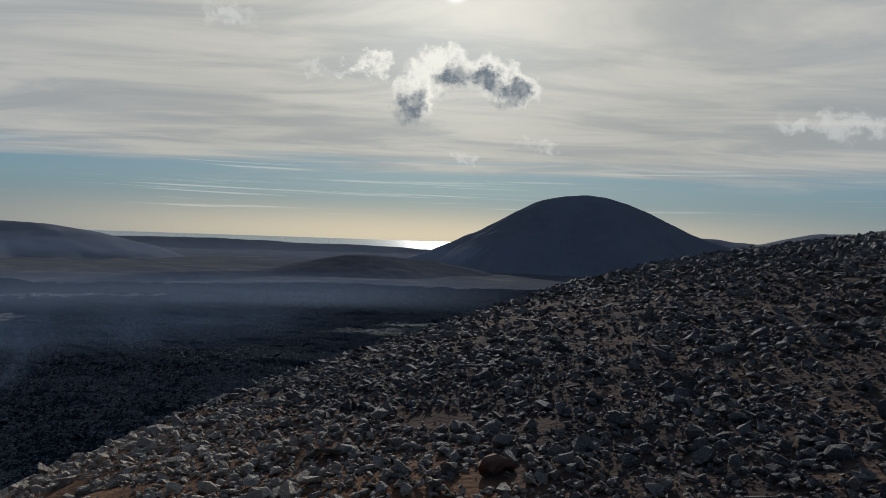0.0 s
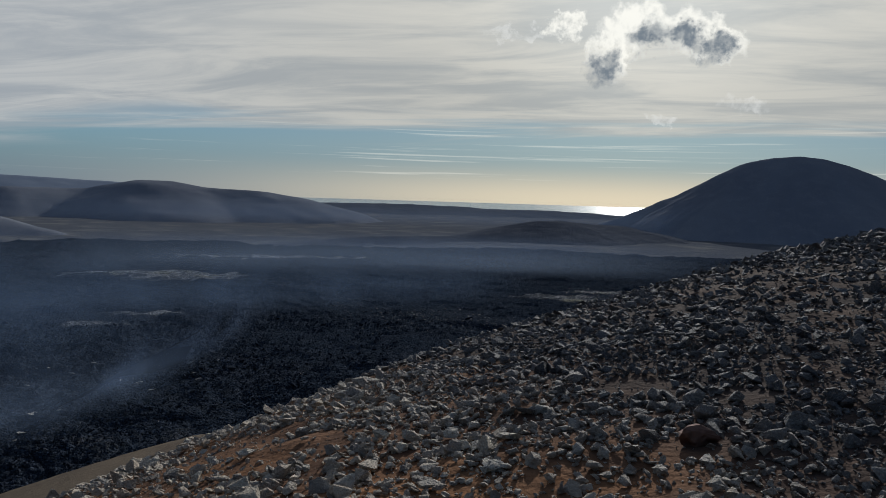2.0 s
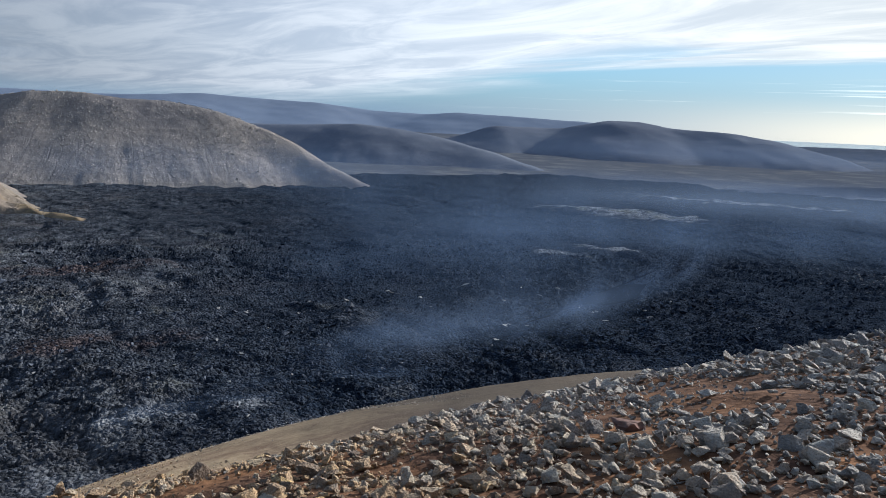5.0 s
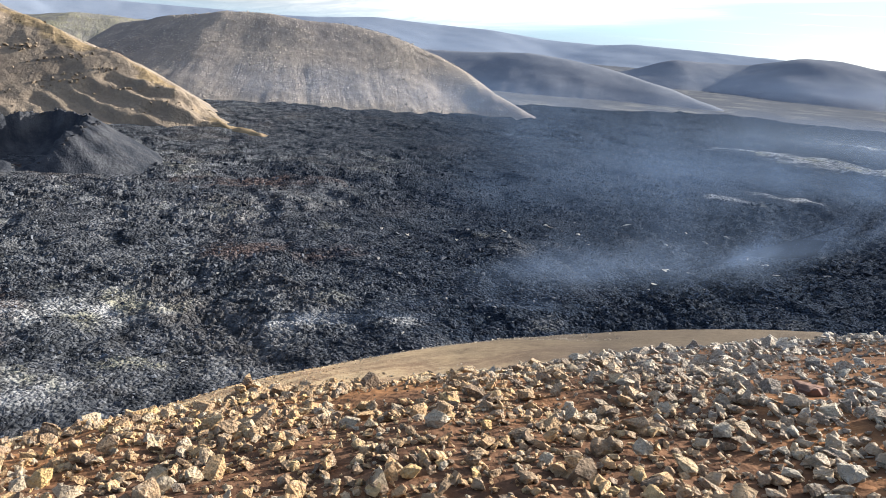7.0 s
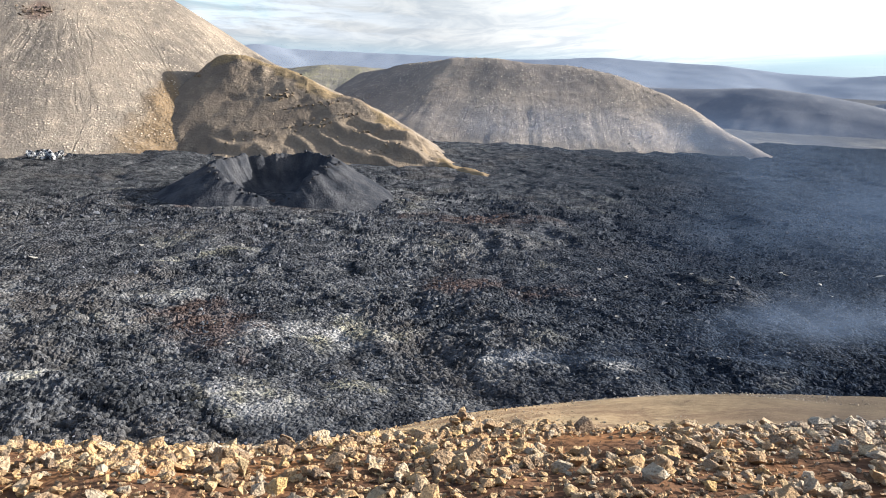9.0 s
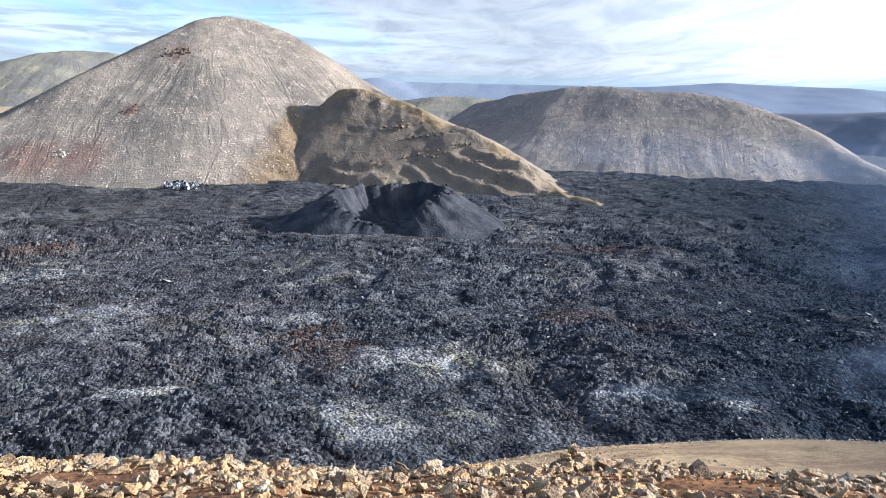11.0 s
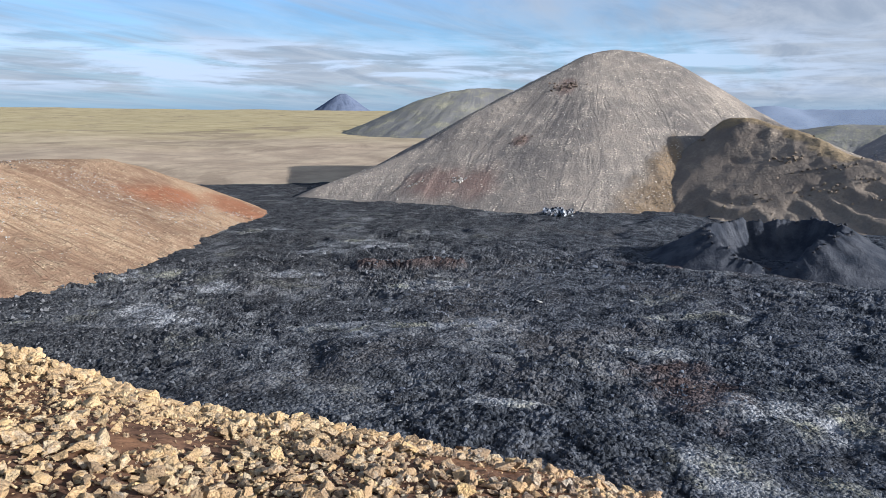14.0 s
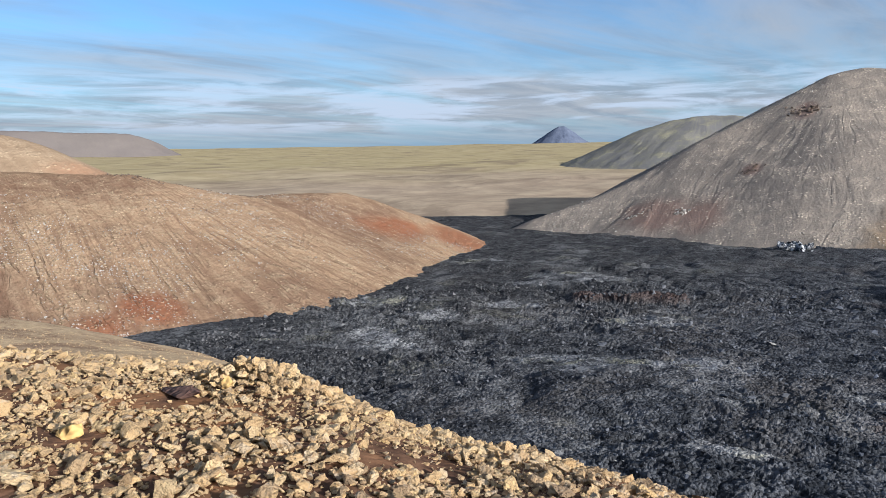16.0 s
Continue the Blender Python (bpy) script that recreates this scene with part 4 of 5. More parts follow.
def slabs(count, seed):
    """Flat pale flakes of crust and larger dark blocks on the lava."""
    rng = np.random.default_rng(seed)
    for name, label, many, shapes, size, near, far, mat in (
            ("lava_slabs", "flat pale flakes of lava crust on the lava field", count, FLAKES, 0.0065, 105, 230, FLAKE),
            ("lava_blocks", "large dark broken blocks on the lava field", count * 5, BLOCKS, 0.006, 100, 300, RUBBLE)):
        az = rng.uniform(6, 150, many)
        r = near * (far / near) ** rng.random(many)
        shore = np.interp(az, [6, 30, 125, 129, 133, 137.6, 142, 145.8, 149, 155], [460, 430, 420, 390, 350, 330, 285, 255, 225, 200])
        x, y = -np.sin(np.radians(az)) * r, np.cos(np.radians(az)) * r
        cone = np.hypot(x - spot(91.4, 292)[0], y - spot(91.4, 292)[1])
        patch = smooth(fbm(x / 28, y / 28, 3, seed + 3), 0.42, 0.62)
        keep = (az < 122) & (rng.random(many) < 0.12 + 0.88 * patch) & (r < shore) & (cone > 46) & ((name == "lava_slabs") | (rng.random(many) > pale_at(x, y))) & (r > np.interp(az, [6, 20, 24, 40, 62, 128, 150], [270, 180, 150, 124, 104, 104, 165]))
        x, y, r = x[keep], y[keep], r[keep]
        s = np.clip(rng.lognormal(0, 0.45, len(x)), 0.4, 2.6) * size * r
        joined(name, label, shapes, x, y, LAVA_Z + lava_height(x, y) + s * 0.1, s, rng, mat)


def glassy_plates(count, seed):
    """Smooth tilted plates of crust far out on the southern flow."""
    mat, n, bsdf = material("glassy lava skin", 0.16, 0.6)
    n.put(bsdf.inputs["Base Color"], n.mix(n.noise(place(n), 1.5, 4.0), (0.05, 0.055, 0.065), (0.16, 0.165, 0.18)))
    rng = np.random.default_rng(seed)
    group = rng.integers(0, 7, count)
    az = np.array([22.0, 18.5, 15.0, 11.0, 26.0, 3.0, 34.0])[group] + rng.normal(0, 1.3, count)
    r = np.array([330.0, 300.0, 310.0, 290.0, 420.0, 420.0, 440.0])[group] + rng.normal(0, 16, count)
    x, y = -np.sin(np.radians(az)) * r, np.cos(np.radians(az)) * r
    s = rng.uniform(0.5, 1.1, count)
    joined("lava_plates", "smooth glassy plates of lava crust", FLAKES, x, y, LAVA_Z + lava_height(x, y) + 0.3 * s, s, rng, mat)


def crater_mesh():
    """The breached spatter cone in the middle of the lava."""
    cx, cy = spot(91.4, 292)
    th = np.linspace(0, 2 * math.pi, 301)[:-1]
    rad = np.concatenate([np.linspace(0.5, 21, 30), np.linspace(21.6, 56, 60)])
    T, Q = np.meshgrid(th, rad)
    toward = math.atan2(-cy, -cx)
    rel = (T - toward + math.pi) % (2 * math.pi) - math.pi  # 0 faces the ridge; positive turns towards the sun
    wob = fbm(np.cos(T) * 3 + 5, np.sin(T) * 3 + 5, 3, 91)
    rim_r = 20 + (wob - 0.5) * 6
    breach = np.exp(-((rel - 0.08) / np.where(rel < 0.08, 0.85, 0.42)) ** 2)
    rim_h = 12.0 + 1.3 * np.cos(rel - 2.2) - 10.5 * breach + (fbm(np.cos(T) * 7, np.sin(T) * 7, 4, 92) - 0.5) * 4.4 * np.exp(-((Q - rim_r) / 7) ** 2)
    inside = np.clip(Q / rim_r, 0, 1)
    outside = Q - rim_r
    floor_h = -1.0
    h = np.where(outside < 0, floor_h + (rim_h - floor_h) * inside ** 3.2, rim_h - 0.66 * (np.sqrt(outside ** 2 + 2) - 1.4))
    a, b = Q * np.cos(T - toward) * 1.0, Q * np.sin(T - toward) * 1.1
    x, y = cx + a * math.cos(toward) - b * math.sin(toward), cy + a * math.sin(toward) + b * math.cos(toward)
    h = h + (fbm(x / 5, y / 5, 4, 93) - 0.5) * 1.1 + (ridged(x / 8, y / 8, 3, 94) - 0.5) * 0.7 * smooth(-np.abs(outside), -12, -2)
    stain_or_lit = smooth(h, 11, 13.5) * smooth(np.cos(rel + 0.9), 0.7, 0.95)
    top = new("crater_cone")
    top.location = (cx, cy, LAVA_Z)
    tagged(top, "black breached crater cone of cinder and spatter on the lava", "crater")
    z = LAVA_Z + 1.0 + h
    cut = 28
    for name, rows in (("crater_bowl", slice(0, cut + 1)), ("outer_flank", slice(cut, None))):
        ob = sheet(name, x[rows] - cx, y[rows] - cy, z[rows] - LAVA_Z, CONE, keep=(h > -5)[rows], close=True, attributes=(("stain_or_lit", stain_or_lit[rows]),), flat=False)
        ob.parent = top
    return top, x, y, z


CRATER = crater_mesh()


# ---- fumes over the lava ----
def fume(az0, far0, az1, far1, tall, lean, seed, layers=3, mat=FUME, rise=0.12):
    """Soft upright veils of fume or haze that rise from a line and lean with the wind."""
    top = None
    for layer in range(layers):
        u, v = np.meshgrid(np.linspace(0, 1, 40), np.linspace(0, 1, 24))
        az = az0 + (az1 - az0) * u
        far = far0 + (far1 - far0) * u + layer * 5.0
        h = tall * v * (0.7 + 0.3 * math.sin(seed + layer))
        x = -np.sin(np.radians(az)) * far + lean[0] * v + (fbm(u * 3 + layer * 7, v * 3, 3, seed) - 0.5) * 4
        y = np.cos(np.radians(az)) * far + lean[1] * v + (fbm(u * 3, v * 3 + layer * 7, 3, seed + 5) - 0.5) * 4
        soft = smooth(u, 0, 0.35) * smooth(-u, -1, -0.65) * smooth(v, 0, rise) * smooth(-v, -1, -0.25)
        ob = sheet("veil", x, y, LAVA_Z + 0.3 + h, mat, attributes=(("soft", soft),), flat=False)
        ob.visible_shadow = False
        if top is None:
            top = new("fume")
            tagged(top, "thin blue veils of volcanic fume and haze over lava and valley", "smoke", "fumes over the lava")
        ob.parent = top


fume(80, 122, 58, 126, 9, (2, 6), 401, 1)
fume(70, 128, 48, 140, 8, (2, 8), 402, 1)
fume(64, 134, 36, 170, 28, (18, 30), 403, 5)
fume(47, 150, 30, 235, 34, (20, 40), 404, 3)
# haze veils, added to lighten the far lava and hills
fume(68, 185, 34, 215, 34, (0, 20), 409, 1, NEAR_HAZE, 0.7)
fume(58, 250, 6, 330, 52, (0, 20), 412, 1, NEAR_HAZE, 0.5)
fume(50, 440, -10, 470, 62, (0, 20), 413, 2, HAZE, 0.5)
fume(66, 290, 33, 300, 40, (0, 20), 410, 1, NEAR_HAZE, 0.7)
fume(88, 470, 48, 440, 44, (0, 20), 411, 1, NEAR_HAZE, 0.7)
fume(52, 640, -14, 620, 40, (0, 60), 406, 2, HAZE, 0.6)
fume(56, 1120, -16, 1120, 95, (0, 80), 407, 2, HAZE, 0.6)
fume(104, 2050, 44, 1900, 175, (0, 80), 408, 1, HAZE, 0.5)


# ---- stones on the ridge ----
def stone_shape(seed, corners=13, flat=0.62, worn=False):
    """One angular stone: the hull of random corners, as vertices and triangles."""
    rnd = random.Random(seed)
    bm = bmesh.new()
    for i in range(corners):
        v = Vector((rnd.gauss(0, 1), rnd.gauss(0, 1), rnd.gauss(0, 1))).normalized()
        bm.verts.new((v.x * rnd.uniform(0.38, 0.56), v.y * rnd.uniform(0.30, 0.48), v.z * rnd.uniform(0.36, 0.52) * flat))
    bmesh.ops.convex_hull(bm, input=bm.verts)
    for v in [v for v in bm.verts if not v.link_faces]:
        bm.verts.remove(v)
    bmesh.ops.triangulate(bm, faces=bm.faces)
    if worn:
        bmesh.ops.subdivide_edges(bm, edges=bm.edges, cuts=1, use_grid_fill=True)
        bmesh.ops.triangulate(bm, faces=bm.faces)
        for v in bm.verts:
            v.co *= 1 + rnd.uniform(-0.10, 0.09)
            v.co += Vector((rnd.gauss(0, 0.014), rnd.gauss(0, 0.014), rnd.gauss(0, 0.014)))
    bmesh.ops.recalc_face_normals(bm, faces=bm.faces)
    bm.verts.index_update()
    co = np.array([v.co for v in bm.verts])
    tri = np.array([[v.index for v in f.verts] for f in bm.faces])
    bm.free()
    return co, tri


SHAPES = [stone_shape(100 + i, 10 + i % 5, 0.45 + 0.06 * (i % 6)) for i in range(24)]
TINY = [stone_shape(400 + i, 6, 0.8) for i in range(12)]
SMALL = [stone_shape(300 + i, 8, 0.6) for i in range(16)]
FINE = [stone_shape(500 + i, 11 + i % 6, 0.5 + 0.06 * (i % 5), True) for i in range(24)]


def ground_at(x, y):
    az = np.degrees(np.arctan2(-x, y))
    r = np.hypot(x, y)
    return ridge_height(az, r) + (fbm(x * 0.9, y * 0.9, 3, 3) - 0.5) * 0.16 * smooth(r, 1, 3) + (fbm(x * 2.2, y * 2.2, 1, 9) - 0.5) * 0.05


def scatter(count, az0, az1, near, far_of, seed):
    """Evenly strewn places on the ridge between two bearings: x, y, bearing, distance."""
    rng = np.random.default_rng(seed)
    table = np.linspace(az0, az1, 400)
    weight = np.cumsum(np.maximum(far_of(table) ** 2 - near ** 2, 0.01))
    az = np.interp(rng.random(count), weight / weight[-1], table)
    far = far_of(az)
    r = np.sqrt(near ** 2 + np.maximum(far ** 2 - near ** 2, 0.01) * rng.random(count))
    return -np.sin(np.radians(az)) * r, np.cos(np.radians(az)) * r, az, r, rng


def joined(name, label, shapes, x, y, z, size, rng, mat, parent=None):
    """Many stones in one mesh."""
    verts, faces, base = [], [], 0
    pick = rng.integers(0, len(shapes), len(x))
    yaw = rng.uniform(0, 2 * math.pi, len(x))
    tip = rng.normal(0, 0.35, (len(x), 2))
    for s, (co, tri) in enumerate(shapes):
        m = np.nonzero(pick == s)[0]
        if not len(m):
            continue
        c, d = np.cos(yaw[m])[:, None], np.sin(yaw[m])[:, None]
        px, py, pz = co[None, :, 0], co[None, :, 1], co[None, :, 2]
        pz = pz + px * tip[m, :1] * 0.6 + py * tip[m, 1:] * 0.6
        k = size[m][:, None]
        vx, vy, vz = x[m][:, None] + k * (px * c - py * d), y[m][:, None] + k * (px * d + py * c), z[m][:, None] + k * pz
        verts.append(np.stack([vx, vy, vz], -1).reshape(-1, 3))
        faces.append((tri[None] + (np.arange(len(m)) * len(co))[:, None, None] + base).reshape(-1, 3))
        base += len(m) * len(co)
    verts, faces = np.concatenate(verts).astype(np.float32), np.concatenate(faces).astype(np.int32)
    mesh = bpy.data.meshes.new(name)
    mesh.vertices.add(len(verts))
    mesh.vertices.foreach_set("co", verts.ravel())
    mesh.loops.add(faces.size)
    mesh.loops.foreach_set("vertex_index", faces.ravel())
    mesh.polygons.add(len(faces))
    mesh.polygons.foreach_set("loop_start", np.arange(0, faces.size, 3, dtype=np.int32))
    mesh.polygons.foreach_set("use_smooth", np.zeros(len(faces), dtype=bool))
    mesh.update(calc_edges=True)
    mesh.materials.append(mat)
    ob = new(name, mesh)
    ob.parent = parent
    return tagged(ob, label, "stones" if parent is None else "", kind="stuff")


OPEN = ((142.3, 5.6, 0.36), (145.6, 5.3, 0.3), (139.9, 5.8, 0.4), (156.5, 7.5, 0.42), (30.0, 6.4, 0.5), (26.0, 5.2, 0.55), (38.0, 5.0, 0.3), (-1.0, 6.1, 0.35), (-9.4, 5.7, 0.25),
        (79.9, 6.1, 0.34), (163.4, 6.2, 0.2), (35.8, 4.45, 0.2), (-6.4, 4.5, 0.25), (100.0, 4.2, 0.15), (104.4, 4.1, 0.15), (118, 5.0, 0.4), (96, 4.6, 0.35), (70, 4.6, 0.4))


def bare(x, y):
    """Where the soil lies open between the stones."""
    b = smooth(fbm(x * 0.55, y * 0.55, 3, 33), 0.56, 0.66) * (0.55 - 0.15 * smooth(-y, 1.0, 4.0))
    ragged = (fbm(x * 2.2, y * 2.2, 3, 34) - 0.5) * 0.9
    for az, far, wide in OPEN:
        px, py = spot(az, far)
        b = np.maximum(b, smooth(-np.hypot(x - px, y - py) / wide - ragged * (wide > 0.26), -1.15, -0.8))
    return b


def stones():
    crest = lambda az: by_bearing(az, CREST, 2) * 1.12
    # the whole ridge
    x, y, az, r, rng = scatter(50000, -36, 168, 2.2, crest, 5)
    keep = rng.random(len(x)) > 0.95 * bare(x, y)
    x, y, r, az = x[keep], y[keep], r[keep], az[keep]
    size = np.clip(rng.lognormal(math.log(0.042), 0.55, len(x)), 0.02, 0.14) * (1 + 0.075 * np.minimum(r, 30))
    for m, shapes in ((r < 11, SHAPES), ((r >= 11) & (r < 20), SMALL), (r >= 20, TINY)):
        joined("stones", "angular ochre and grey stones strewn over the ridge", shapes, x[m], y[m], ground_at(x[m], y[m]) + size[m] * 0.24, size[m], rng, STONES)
    # stones close together near the eye
    x, y, az, r, rng = scatter(40000, -36, 168, 2.2, lambda a: np.minimum(by_bearing(a, CREST, 2) * 1.12, 10.0), 8)
    keep = rng.random(len(x)) > np.maximum(0.97 * bare(x, y), 0.12 * smooth(-az, -115, -95))
    x, y, r, az = x[keep], y[keep], r[keep], az[keep]
    size = np.clip(rng.lognormal(math.log(0.037), 0.58, len(x)), 0.016, 0.15) * (1 + 0.1 * smooth(az, 105, 140) + 0.10 * smooth(-az, -75, -45))
    for m, shapes in ((r < 3.3, FINE), ((r >= 3.3) & (r < 6), SHAPES), (r >= 6, SMALL)):
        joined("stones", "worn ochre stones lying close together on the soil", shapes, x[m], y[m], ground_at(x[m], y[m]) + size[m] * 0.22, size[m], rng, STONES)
    # small chips between them
    x, y, az, r, rng = scatter(17000, -36, 168, 2.2, lambda a: np.minimum(by_bearing(a, CREST, 2) * 1.1, 8.0), 6)
    keep = rng.random(len(x)) > 0.6 * bare(x, y)
    x, y = x[keep], y[keep]
    size = np.clip(rng.lognormal(math.log(0.022), 0.5, len(x)), 0.01, 0.08)
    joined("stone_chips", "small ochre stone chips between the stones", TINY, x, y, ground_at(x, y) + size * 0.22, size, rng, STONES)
    # the ground round the eye and behind it
    for count, a0, a1, near, far, middle, seed in ((9000, -36, 324, 0.45, 2.3, 0.028, 41), (9000, 168, 324, 0.6, 13.0, 0.06, 42)):
        x, y, az, r, rng = scatter(count, a0, a1, near, lambda a: np.full_like(a, far), seed)
        keep = rng.random(len(x)) > 0.9 * bare(x, y)
        x, y = x[keep], y[keep]
        size = np.clip(rng.lognormal(math.log(middle), 0.5, len(x)), 0.012, 0.14)
        joined("stones", "ochre stones round the viewing place on the ridge", SMALL, x, y, ground_at(x, y) + size * 0.2, size, rng, STONES)
    # grit and pebbles on the gravel bank
    x, y, az, r, rng = scatter(17000, 28, 100, 6.5, lambda a: by_bearing(a, BANK, 2) * 1.05, 7)
    size = np.clip(rng.lognormal(math.log(0.04), 0.5, len(x)), 0.015, 0.14)
    for a0, a1, count, seed in ((136, 168, 8000, 17),):
        px, py, _, pr, prng = scatter(count, a0, a1, 9.0, lambda a: by_bearing(a, BANK, 2) * 1.02, seed)
        ps = np.clip(prng.lognormal(math.log(0.035), 0.45, len(px)), 0.015, 0.15)
        joined("pebbles", "pale pebbles on the tan gravel bank", TINY, px, py, ground_at(px, py) + ps * 0.2, ps, prng, STONES)
    joined("pebbles", "small tan pebbles on the gravel bank", TINY, x, y, ground_at(x, y) + size * 0.2, size, rng, STONES)


stones()
RUBBLE = rubble_material()
FLAKE = flake_material()
FLAKES = [stone_shape(600 + i, 7, 0.22) for i in range(10)]
CHUNKS = [stone_shape(640 + i, 8, 0.85) for i in range(14)]
BLOCKS = [stone_shape(620 + i, 9, 0.55) for i in range(14)]
rubble(36000, 18, 162, 290, 88)
slabs(600, 89)
glassy_plates(900, 95)


def stone_mesh(shape, name, mat):
    """A mesh of one stone, flat-sided."""
    co, tri = shape
    mesh = bpy.data.meshes.new(name)
    mesh.from_pydata([tuple(v) for v in co], [], [tuple(int(i) for i in t) for t in tri])
    mesh.polygons.foreach_set("use_smooth", np.zeros(len(tri), dtype=bool))
    mesh.materials.append(mat)
    return mesh


STONE_MESHES = [stone_mesh(shape, "stone", STONE) for shape in FINE]


def single_stones(ridge):
    """The larger stones close to the path, one by one."""
    rng = np.random.default_rng(12)
    az = rng.uniform(15, 158, 300)
    r = np.sqrt(rng.uniform(2.6 ** 2, 5.4 ** 2, 300))
    x, y = -np.sin(np.radians(az)) * r, np.cos(np.radians(az)) * r
    size = rng.uniform(0.055, 0.135, 300) * (1 + 0.15 * smooth(az, 105, 140))
    z = ground_at(x, y) + size * 0.26
    for i in range(300):
        ob = new("stone", STONE_MESHES[int(rng.integers(0, len(STONE_MESHES)))])
        ob.parent = ridge
        ob.matrix_basis = Matrix.LocRotScale((x[i], y[i], z[i]), Euler((rng.normal(0, 0.4), rng.normal(0, 0.4), rng.uniform(0, 6.28))), Vector((size[i],) * 3) * 1.0)


def cairn():
    """A small heap of stones at the edge of the crest."""
    cx, cy = spot(79.9, 6.25)
    base = float(ridge_height(np.array([79.9]), np.array([6.25]))[0])
    top = new("cairn")
    top.location = (cx, cy, base)
    tagged(top, "small cairn of stacked ochre stones on the crest", "cairn")
    rng = np.random.default_rng(3)
    level, count = 0.0, (9, 7, 4, 2)
    for ring, many in enumerate(count):
        wide = 0.15 * (1 - ring / 4)
        for i in range(many):
            a = 2 * math.pi * i / many + ring
            s = rng.uniform(0.12, 0.155) * (1 - 0.07 * ring)
            ob = new("stone", STONE_MESHES[(ring * 5 + i * 3) % len(STONE_MESHES)])
            ob.parent = top
            ob.matrix_basis = Matrix.LocRotScale((wide * math.cos(a), wide * math.sin(a), level), Euler((rng.normal(0, 0.3), rng.normal(0, 0.3), a)), (s, s, s * 1.35))
        level += 0.07


def outcrop(name, label, az, far, base, scale, many, mat, seed, category="rocks"):
    """A group of jagged rocks standing together."""
    rng = np.random.default_rng(seed)
    cx, cy = spot(az, far)
    top = new(name)
    top.location = (cx, cy, base)
    tagged(top, label, category)
    for i in range(many):
        s = scale * rng.uniform(0.35, 1.0)
        a = rng.uniform(0, 6.28)
        d = scale * 1.3 * rng.random() ** 0.6
        ob = new("rock", stone_mesh(FINE[int(rng.integers(0, len(FINE)))], "rock", mat))
        ob.parent = top
        ob.matrix_basis = Matrix.LocRotScale((d * math.cos(a), d * math.sin(a), s * 0.28), Euler((rng.normal(0, 0.5), rng.normal(0, 0.5), a)), (s, s * 0.8, s * 1.15))


def rocks():
    ash, n, bsdf = material("ash-dusted lava rock", 0.95, 0.05)
    grain = n.noise(place(n), 0.55, 5.0, 0.7)
    n.put(bsdf.inputs["Base Color"], n.mix(n.ramp(grain, 0.46, 0.56), (0.03, 0.033, 0.04), (0.42, 0.43, 0.44)))
    bump(n, bsdf, grain, 1.0, 0.8)
    outcrop("rock_outcrop", "jagged black rocks dusted with white ash at the lava's edge", 106.7, 412, LAVA_Z, 7.5, 20, ash, 31)
    outcrop("rock_outcrop", "low dark rocks beside the ash-white outcrop", 104.6, 412, LAVA_Z - 1.0, 5.5, 12, CONE, 32)


rocks()
cairn()
single_stones(bpy.data.objects["ridge_ground"])


# ---- loose stones on the far slopes ----
def strewn(label, hill_label, az0, az1, near, far, count, size, mat, seed, lo=-60.0, hi=200.0):
    """Pale stones lying on a hill between two bearings and distances."""
    rng = np.random.default_rng(seed)
    az, r = rng.uniform(az0, az1, count), np.sqrt(rng.uniform(near ** 2, far ** 2, count))
    x, y = -np.sin(np.radians(az)) * r, np.cos(np.radians(az)) * r
    clump = fbm(x / 30, y / 30, 3, seed)
    z = on_hill(hill_label, x, y)
    m = (rng.random(count) < smooth(clump, 0.38, 0.62)) & (z > lo) & (z < hi)
    x, y, z = x[m], y[m], z[m]
    s = np.clip(rng.lognormal(math.log(size), 0.45, len(x)), size * 0.5, size * 3)
    joined("stones", label, TINY, x, y, z + 0.2 * s, s, rng, mat)


def slope_rocks(owner, hill_label, az, far, wide, deep, many, size, mat, seed):
    """Broken rock that shows through the slope of a hill."""
    rng = np.random.default_rng(seed)
    cx, cy = spot(az, far)
    t = radians(az)
    for i in range(many):
        u, v = rng.normal(0, 0.5) * wide, rng.normal(0, 0.5) * deep
        x, y = u * math.cos(t) - v * math.sin(t), u * math.sin(t) + v * math.cos(t)
        z = float(on_hill(hill_label, np.array([cx + x]), np.array([cy + y]))[0])
        s = size * rng.uniform(0.5, 1.2)
        ob = new("rock", stone_mesh(FINE[int(rng.integers(0, len(FINE)))], "rock", mat))
        ob.parent = owner
        ob.matrix_basis = Matrix.LocRotScale((cx + x, cy + y, z + 0.2 * s), Euler((rng.normal(0, 0.4), rng.normal(0, 0.4), rng.uniform(0, 6.28))), (s, s * 0.8, s * 0.9))


def rock_material(name, low, high):
    mat, n, bsdf = material(name, 0.95, 0.1)
    p = place(n)
    mid = n.noise(p, 0.7, 5.0, 0.7)
    n.put(bsdf.inputs["Base Color"], n.mix(n.ramp(mid, 0.35, 0.68), low, high))
    bump(n, bsdf, mid, 1.0, 0.6)
    return mat


SCREE = "steep pale grey scree hill with eroded gullies and a red-stained foot"
TUFF = "brown layered tuff knoll with rocky ledges and a long tail"
BROAD = "broad grey scree hill with a rounded crest"
SLOPE = "red and tan eroded hillside sloping down to the lava"
PALE_STONE = rock_material("pale scree stone", (0.30, 0.27, 0.23), (0.50, 0.46, 0.41))
TUFF_ROCK = rock_material("dark tuff rock", (0.13, 0.105, 0.08), (0.27, 0.21, 0.15))
RED_ROCK = rock_material("dark red rock", (0.08, 0.048, 0.040), (0.19, 0.115, 0.09))

SCAR_ROCK = rock_material("brown scar rock", (0.09, 0.068, 0.055), (0.20, 0.155, 0.12))


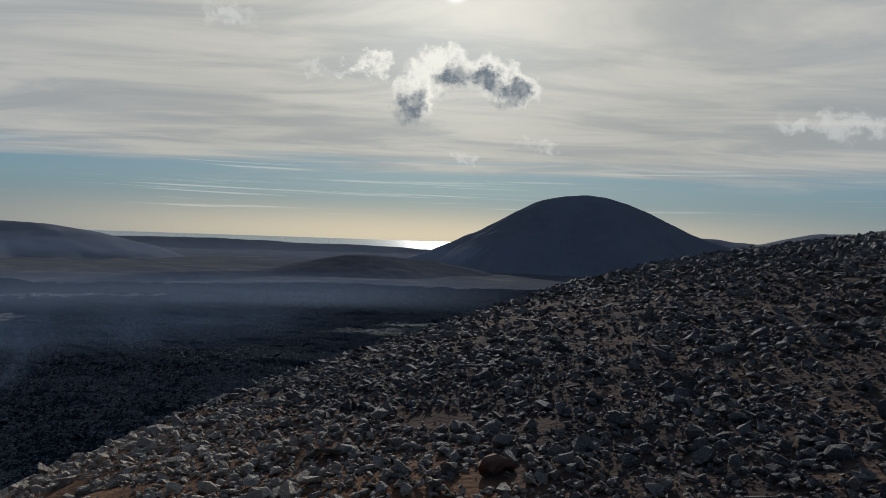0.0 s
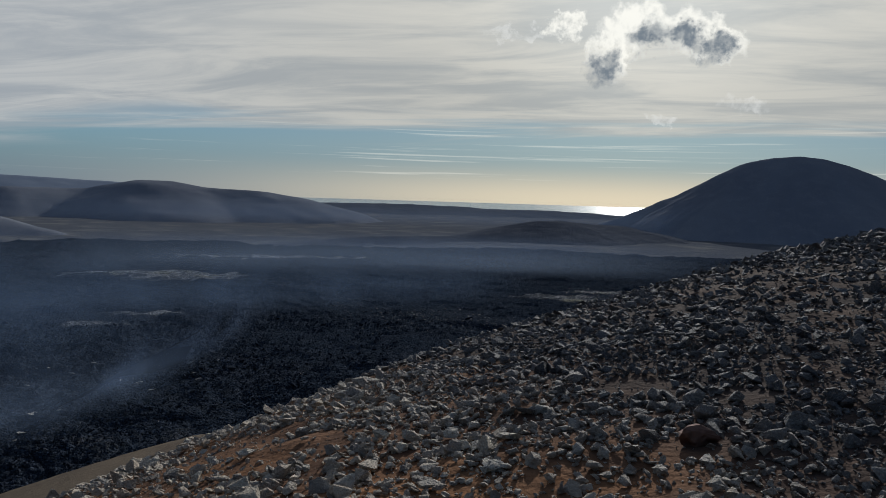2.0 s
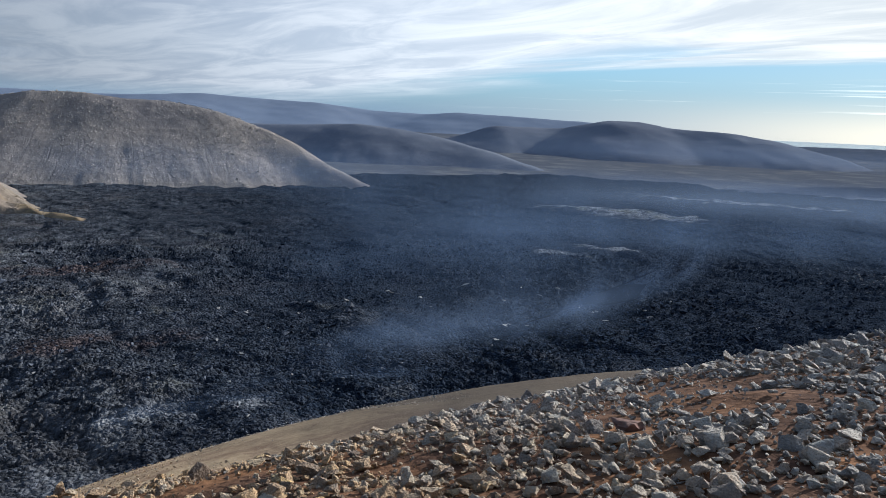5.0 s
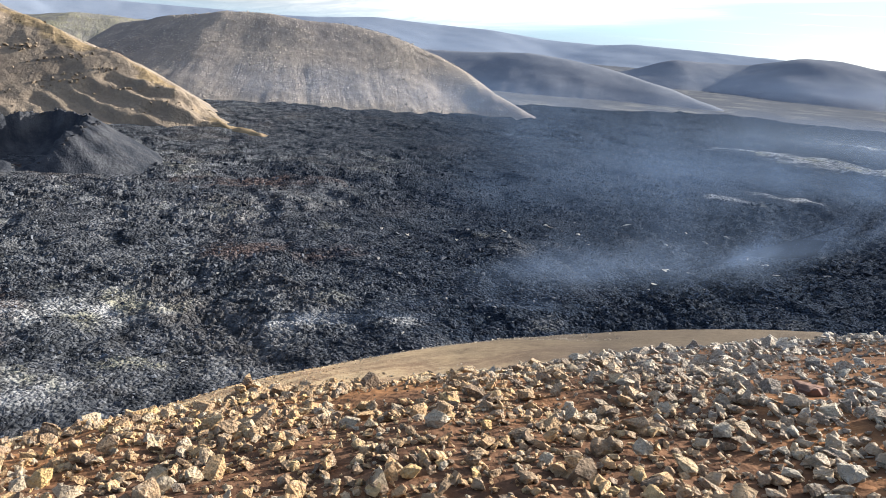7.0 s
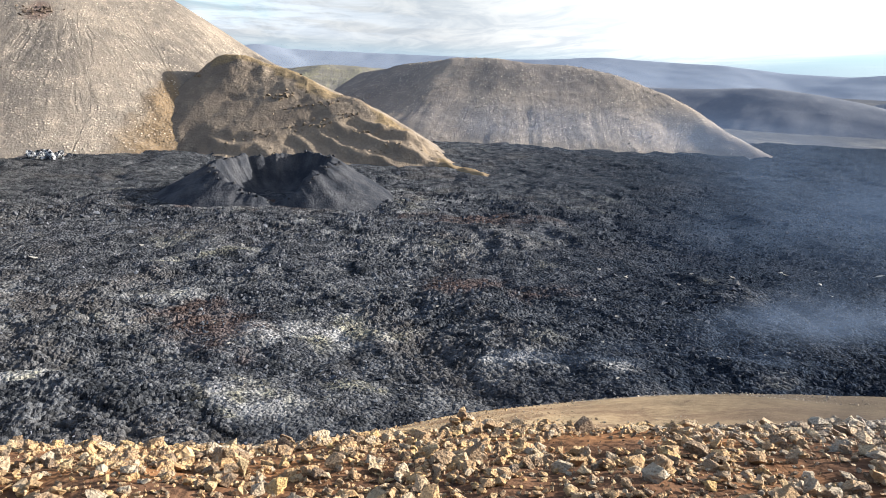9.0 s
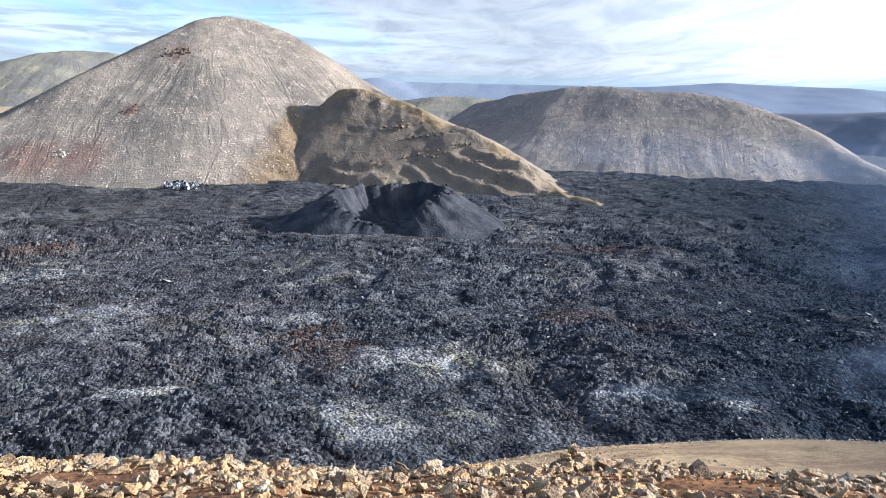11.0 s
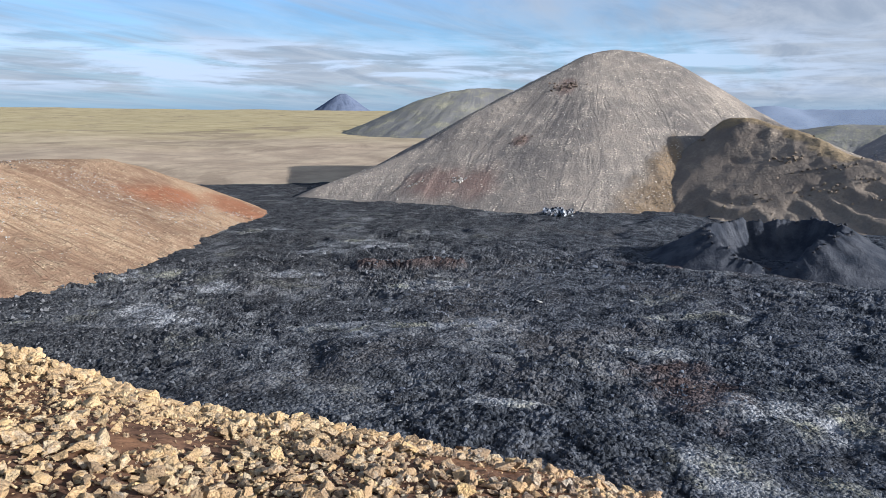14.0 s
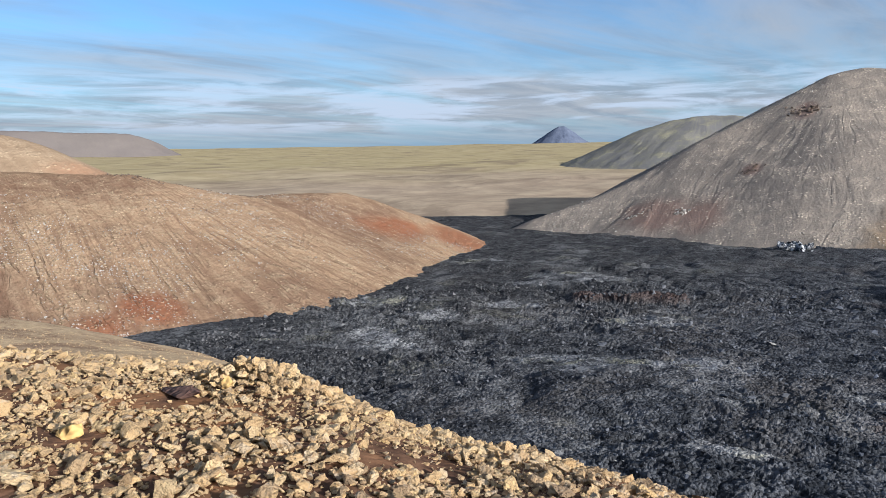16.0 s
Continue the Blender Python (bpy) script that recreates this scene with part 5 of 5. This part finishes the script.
def slope_details():
    strewn("pale stones strewn over the scree hill", SCREE, 98, 124, 420, 640, 6000, 0.65, PALE_STONE, 61)
    strewn("pale stones strewn over the broad grey hill", BROAD, 60, 86, 520, 690, 11000, 0.8, PALE_STONE, 62)
    strewn("pale stones on the red and tan hillside", SLOPE, 130, 151, 190, 400, 12000, 0.42, PALE_STONE, 63)
    strewn("pale stones above the red gully", SLOPE, 151, 168, 190, 330, 9000, 0.4, PALE_STONE, 68)
    strewn("dark stones along the crest of the red hillside", SLOPE, 145, 160, 325, 372, 5000, 0.5, SCAR_ROCK, 69)
    strewn("brown stones on the tuff knoll", TUFF, 78, 98, 380, 520, 700, 0.7, TUFF_ROCK, 64)
    strewn("ochre stones on the orange spur of the scree hill", SCREE, 97.0, 100.8, 436, 505, 900, 0.8, TUFF_ROCK, 65)
    slope_rocks(HILLS[SCREE], SCREE, 106.4, 563, 12, 6, 44, 2.8, SCAR_ROCK, 66)
    slope_rocks(HILLS[SCREE], SCREE, 109.7, 504, 6, 4, 20, 2.2, SCAR_ROCK, 67)
    for i, (az, far, wide, deep, many, size) in enumerate(((90.8, 456, 16, 4, 26, 4.4), (88.6, 442, 16, 4, 26, 4.0), (86.6, 428, 14, 4, 22, 3.6),
                                                          (88.8, 426, 18, 4, 22, 3.6), (84.6, 414, 14, 3, 20, 3.2), (92.6, 424, 14, 4, 16, 3.0), (82.4, 400, 12, 3, 18, 2.8), (97.0, 500, 8, 5, 14, 3.6))):
        slope_rocks(HILLS[TUFF], TUFF, az, far, wide, deep, int(many * 0.8), size * 0.7, TUFF_ROCK, 70 + i)
    slope_rocks(HILLS[SCREE], SCREE, 114.3, 473, 5.5, 2.5, 26, 2.4, PALE_STONE, 86)
    slope_rocks(HILLS[SCREE], SCREE, 118.0, 480, 7, 2, 24, 2.0, PALE_STONE, 87)
    for i in range(9):
        slope_rocks(HILLS[SLOPE], SLOPE, 156.2 - 0.42 * i, 258 - 3.2 * i, 1.6, 0.5, 7, 0.6, SCAR_ROCK, 120 + i)
    slope_rocks(HILLS[SLOPE], SLOPE, 156.5, 268, 9, 6, 60, 0.8, PALE_STONE, 85)


slope_details()


def spatter():
    """Blocks of spatter along the ragged rim of the crater."""
    top, x, y, z = CRATER
    rng = np.random.default_rng(90)
    for i in range(80):
        row, col = int(rng.integers(26, 33)), int(rng.integers(0, x.shape[1]))
        s = rng.uniform(0.8, 2.4)
        ob = new("spatter_block", stone_mesh(FINE[int(rng.integers(0, len(FINE)))], "spatter_block", CINDER))
        ob.parent = top
        ob.matrix_basis = Matrix.LocRotScale((x[row, col] - top.location.x, y[row, col] - top.location.y, z[row, col] - LAVA_Z + 0.15 * s),
                                             Euler((rng.normal(0, 0.4), rng.normal(0, 0.4), rng.uniform(0, 6.28))), (s, s, s))


CINDER = rock_material("black spatter", (0.03, 0.032, 0.038), (0.085, 0.084, 0.088))
spatter()


# ---- heaps and single rocks on the ridge ----
def stone_heap():
    """Stones heaped on the crest."""
    rng = np.random.default_rng(21)
    cx, cy = spot(150.5, 8.2)
    base = float(ground_at(np.array([cx]), np.array([cy]))[0])
    top = new("stone_heap")
    top.location = (cx, cy, base)
    tagged(top, "low heap of ochre stones on the crest", "stone heap")
    for i in range(170):
        a, d = rng.uniform(0, 6.28), rng.random() ** 0.6
        x, y = 0.75 * d * math.cos(a), 0.75 * d * math.sin(a)
        z = float(ground_at(np.array([cx + x]), np.array([cy + y]))[0]) - base + 0.27 * (1 - d ** 1.5) * rng.uniform(0.75, 1.0)
        s = rng.uniform(0.08, 0.17)
        ob = new("stone", STONE_MESHES[int(rng.integers(0, len(STONE_MESHES)))])
        ob.parent = top
        ob.matrix_basis = Matrix.LocRotScale((x, y, z + 0.03), Euler((rng.normal(0, 0.5), rng.normal(0, 0.5), a)), (s, s, s))


def lone_rock(name, label, az, far, size, mat, seed, flat=0.7, rise=0.2):
    cx, cy = spot(az, far)
    ob = new(name, stone_mesh(stone_shape(seed, 14, flat, True), name, mat))
    ob.matrix_world = Matrix.LocRotScale((cx, cy, float(ground_at(np.array([cx]), np.array([cy]))[0]) + size[2] * rise), Euler((0.1, -0.1, seed)), size)
    tagged(ob, label, "stone")


stone_heap()
TAN_STONE = rock_material("tan stone", (0.36, 0.25, 0.145), (0.54, 0.385, 0.22))
YELLOW = rock_material("yellow stone", (0.46, 0.30, 0.12), (0.58, 0.385, 0.145))
lone_rock("rock", "bright yellow stone among the ochre stones", 163.4, 6.25, (0.21, 0.19, 0.21), YELLOW, 3)
lone_rock("rock", "orange-yellow stone in the heap", 153.0, 7.55, (0.15, 0.14, 0.17), YELLOW, 5, 0.8, 1.0)
lone_rock("rock", "dark stone with a pale top on the ridge", 35.8, 4.5, (0.26, 0.24, 0.24), RED_ROCK, 7)
# dark slab added where a hollow in the soil lies in shade
lone_rock("rock", "low dark brown slab in place of a shaded hollow", 156.2, 7.7, (0.62, 0.42, 0.26), RED_ROCK, 8, 0.5, 0.16)
lone_rock("rock", "large dark stone on the ridge", -6.4, 4.6, (0.34, 0.28, 0.26), RED_ROCK, 10)
lone_rock("rock", "large tan stone at the crest", 103.2, 4.7, (0.17, 0.15, 0.17), TAN_STONE, 9)
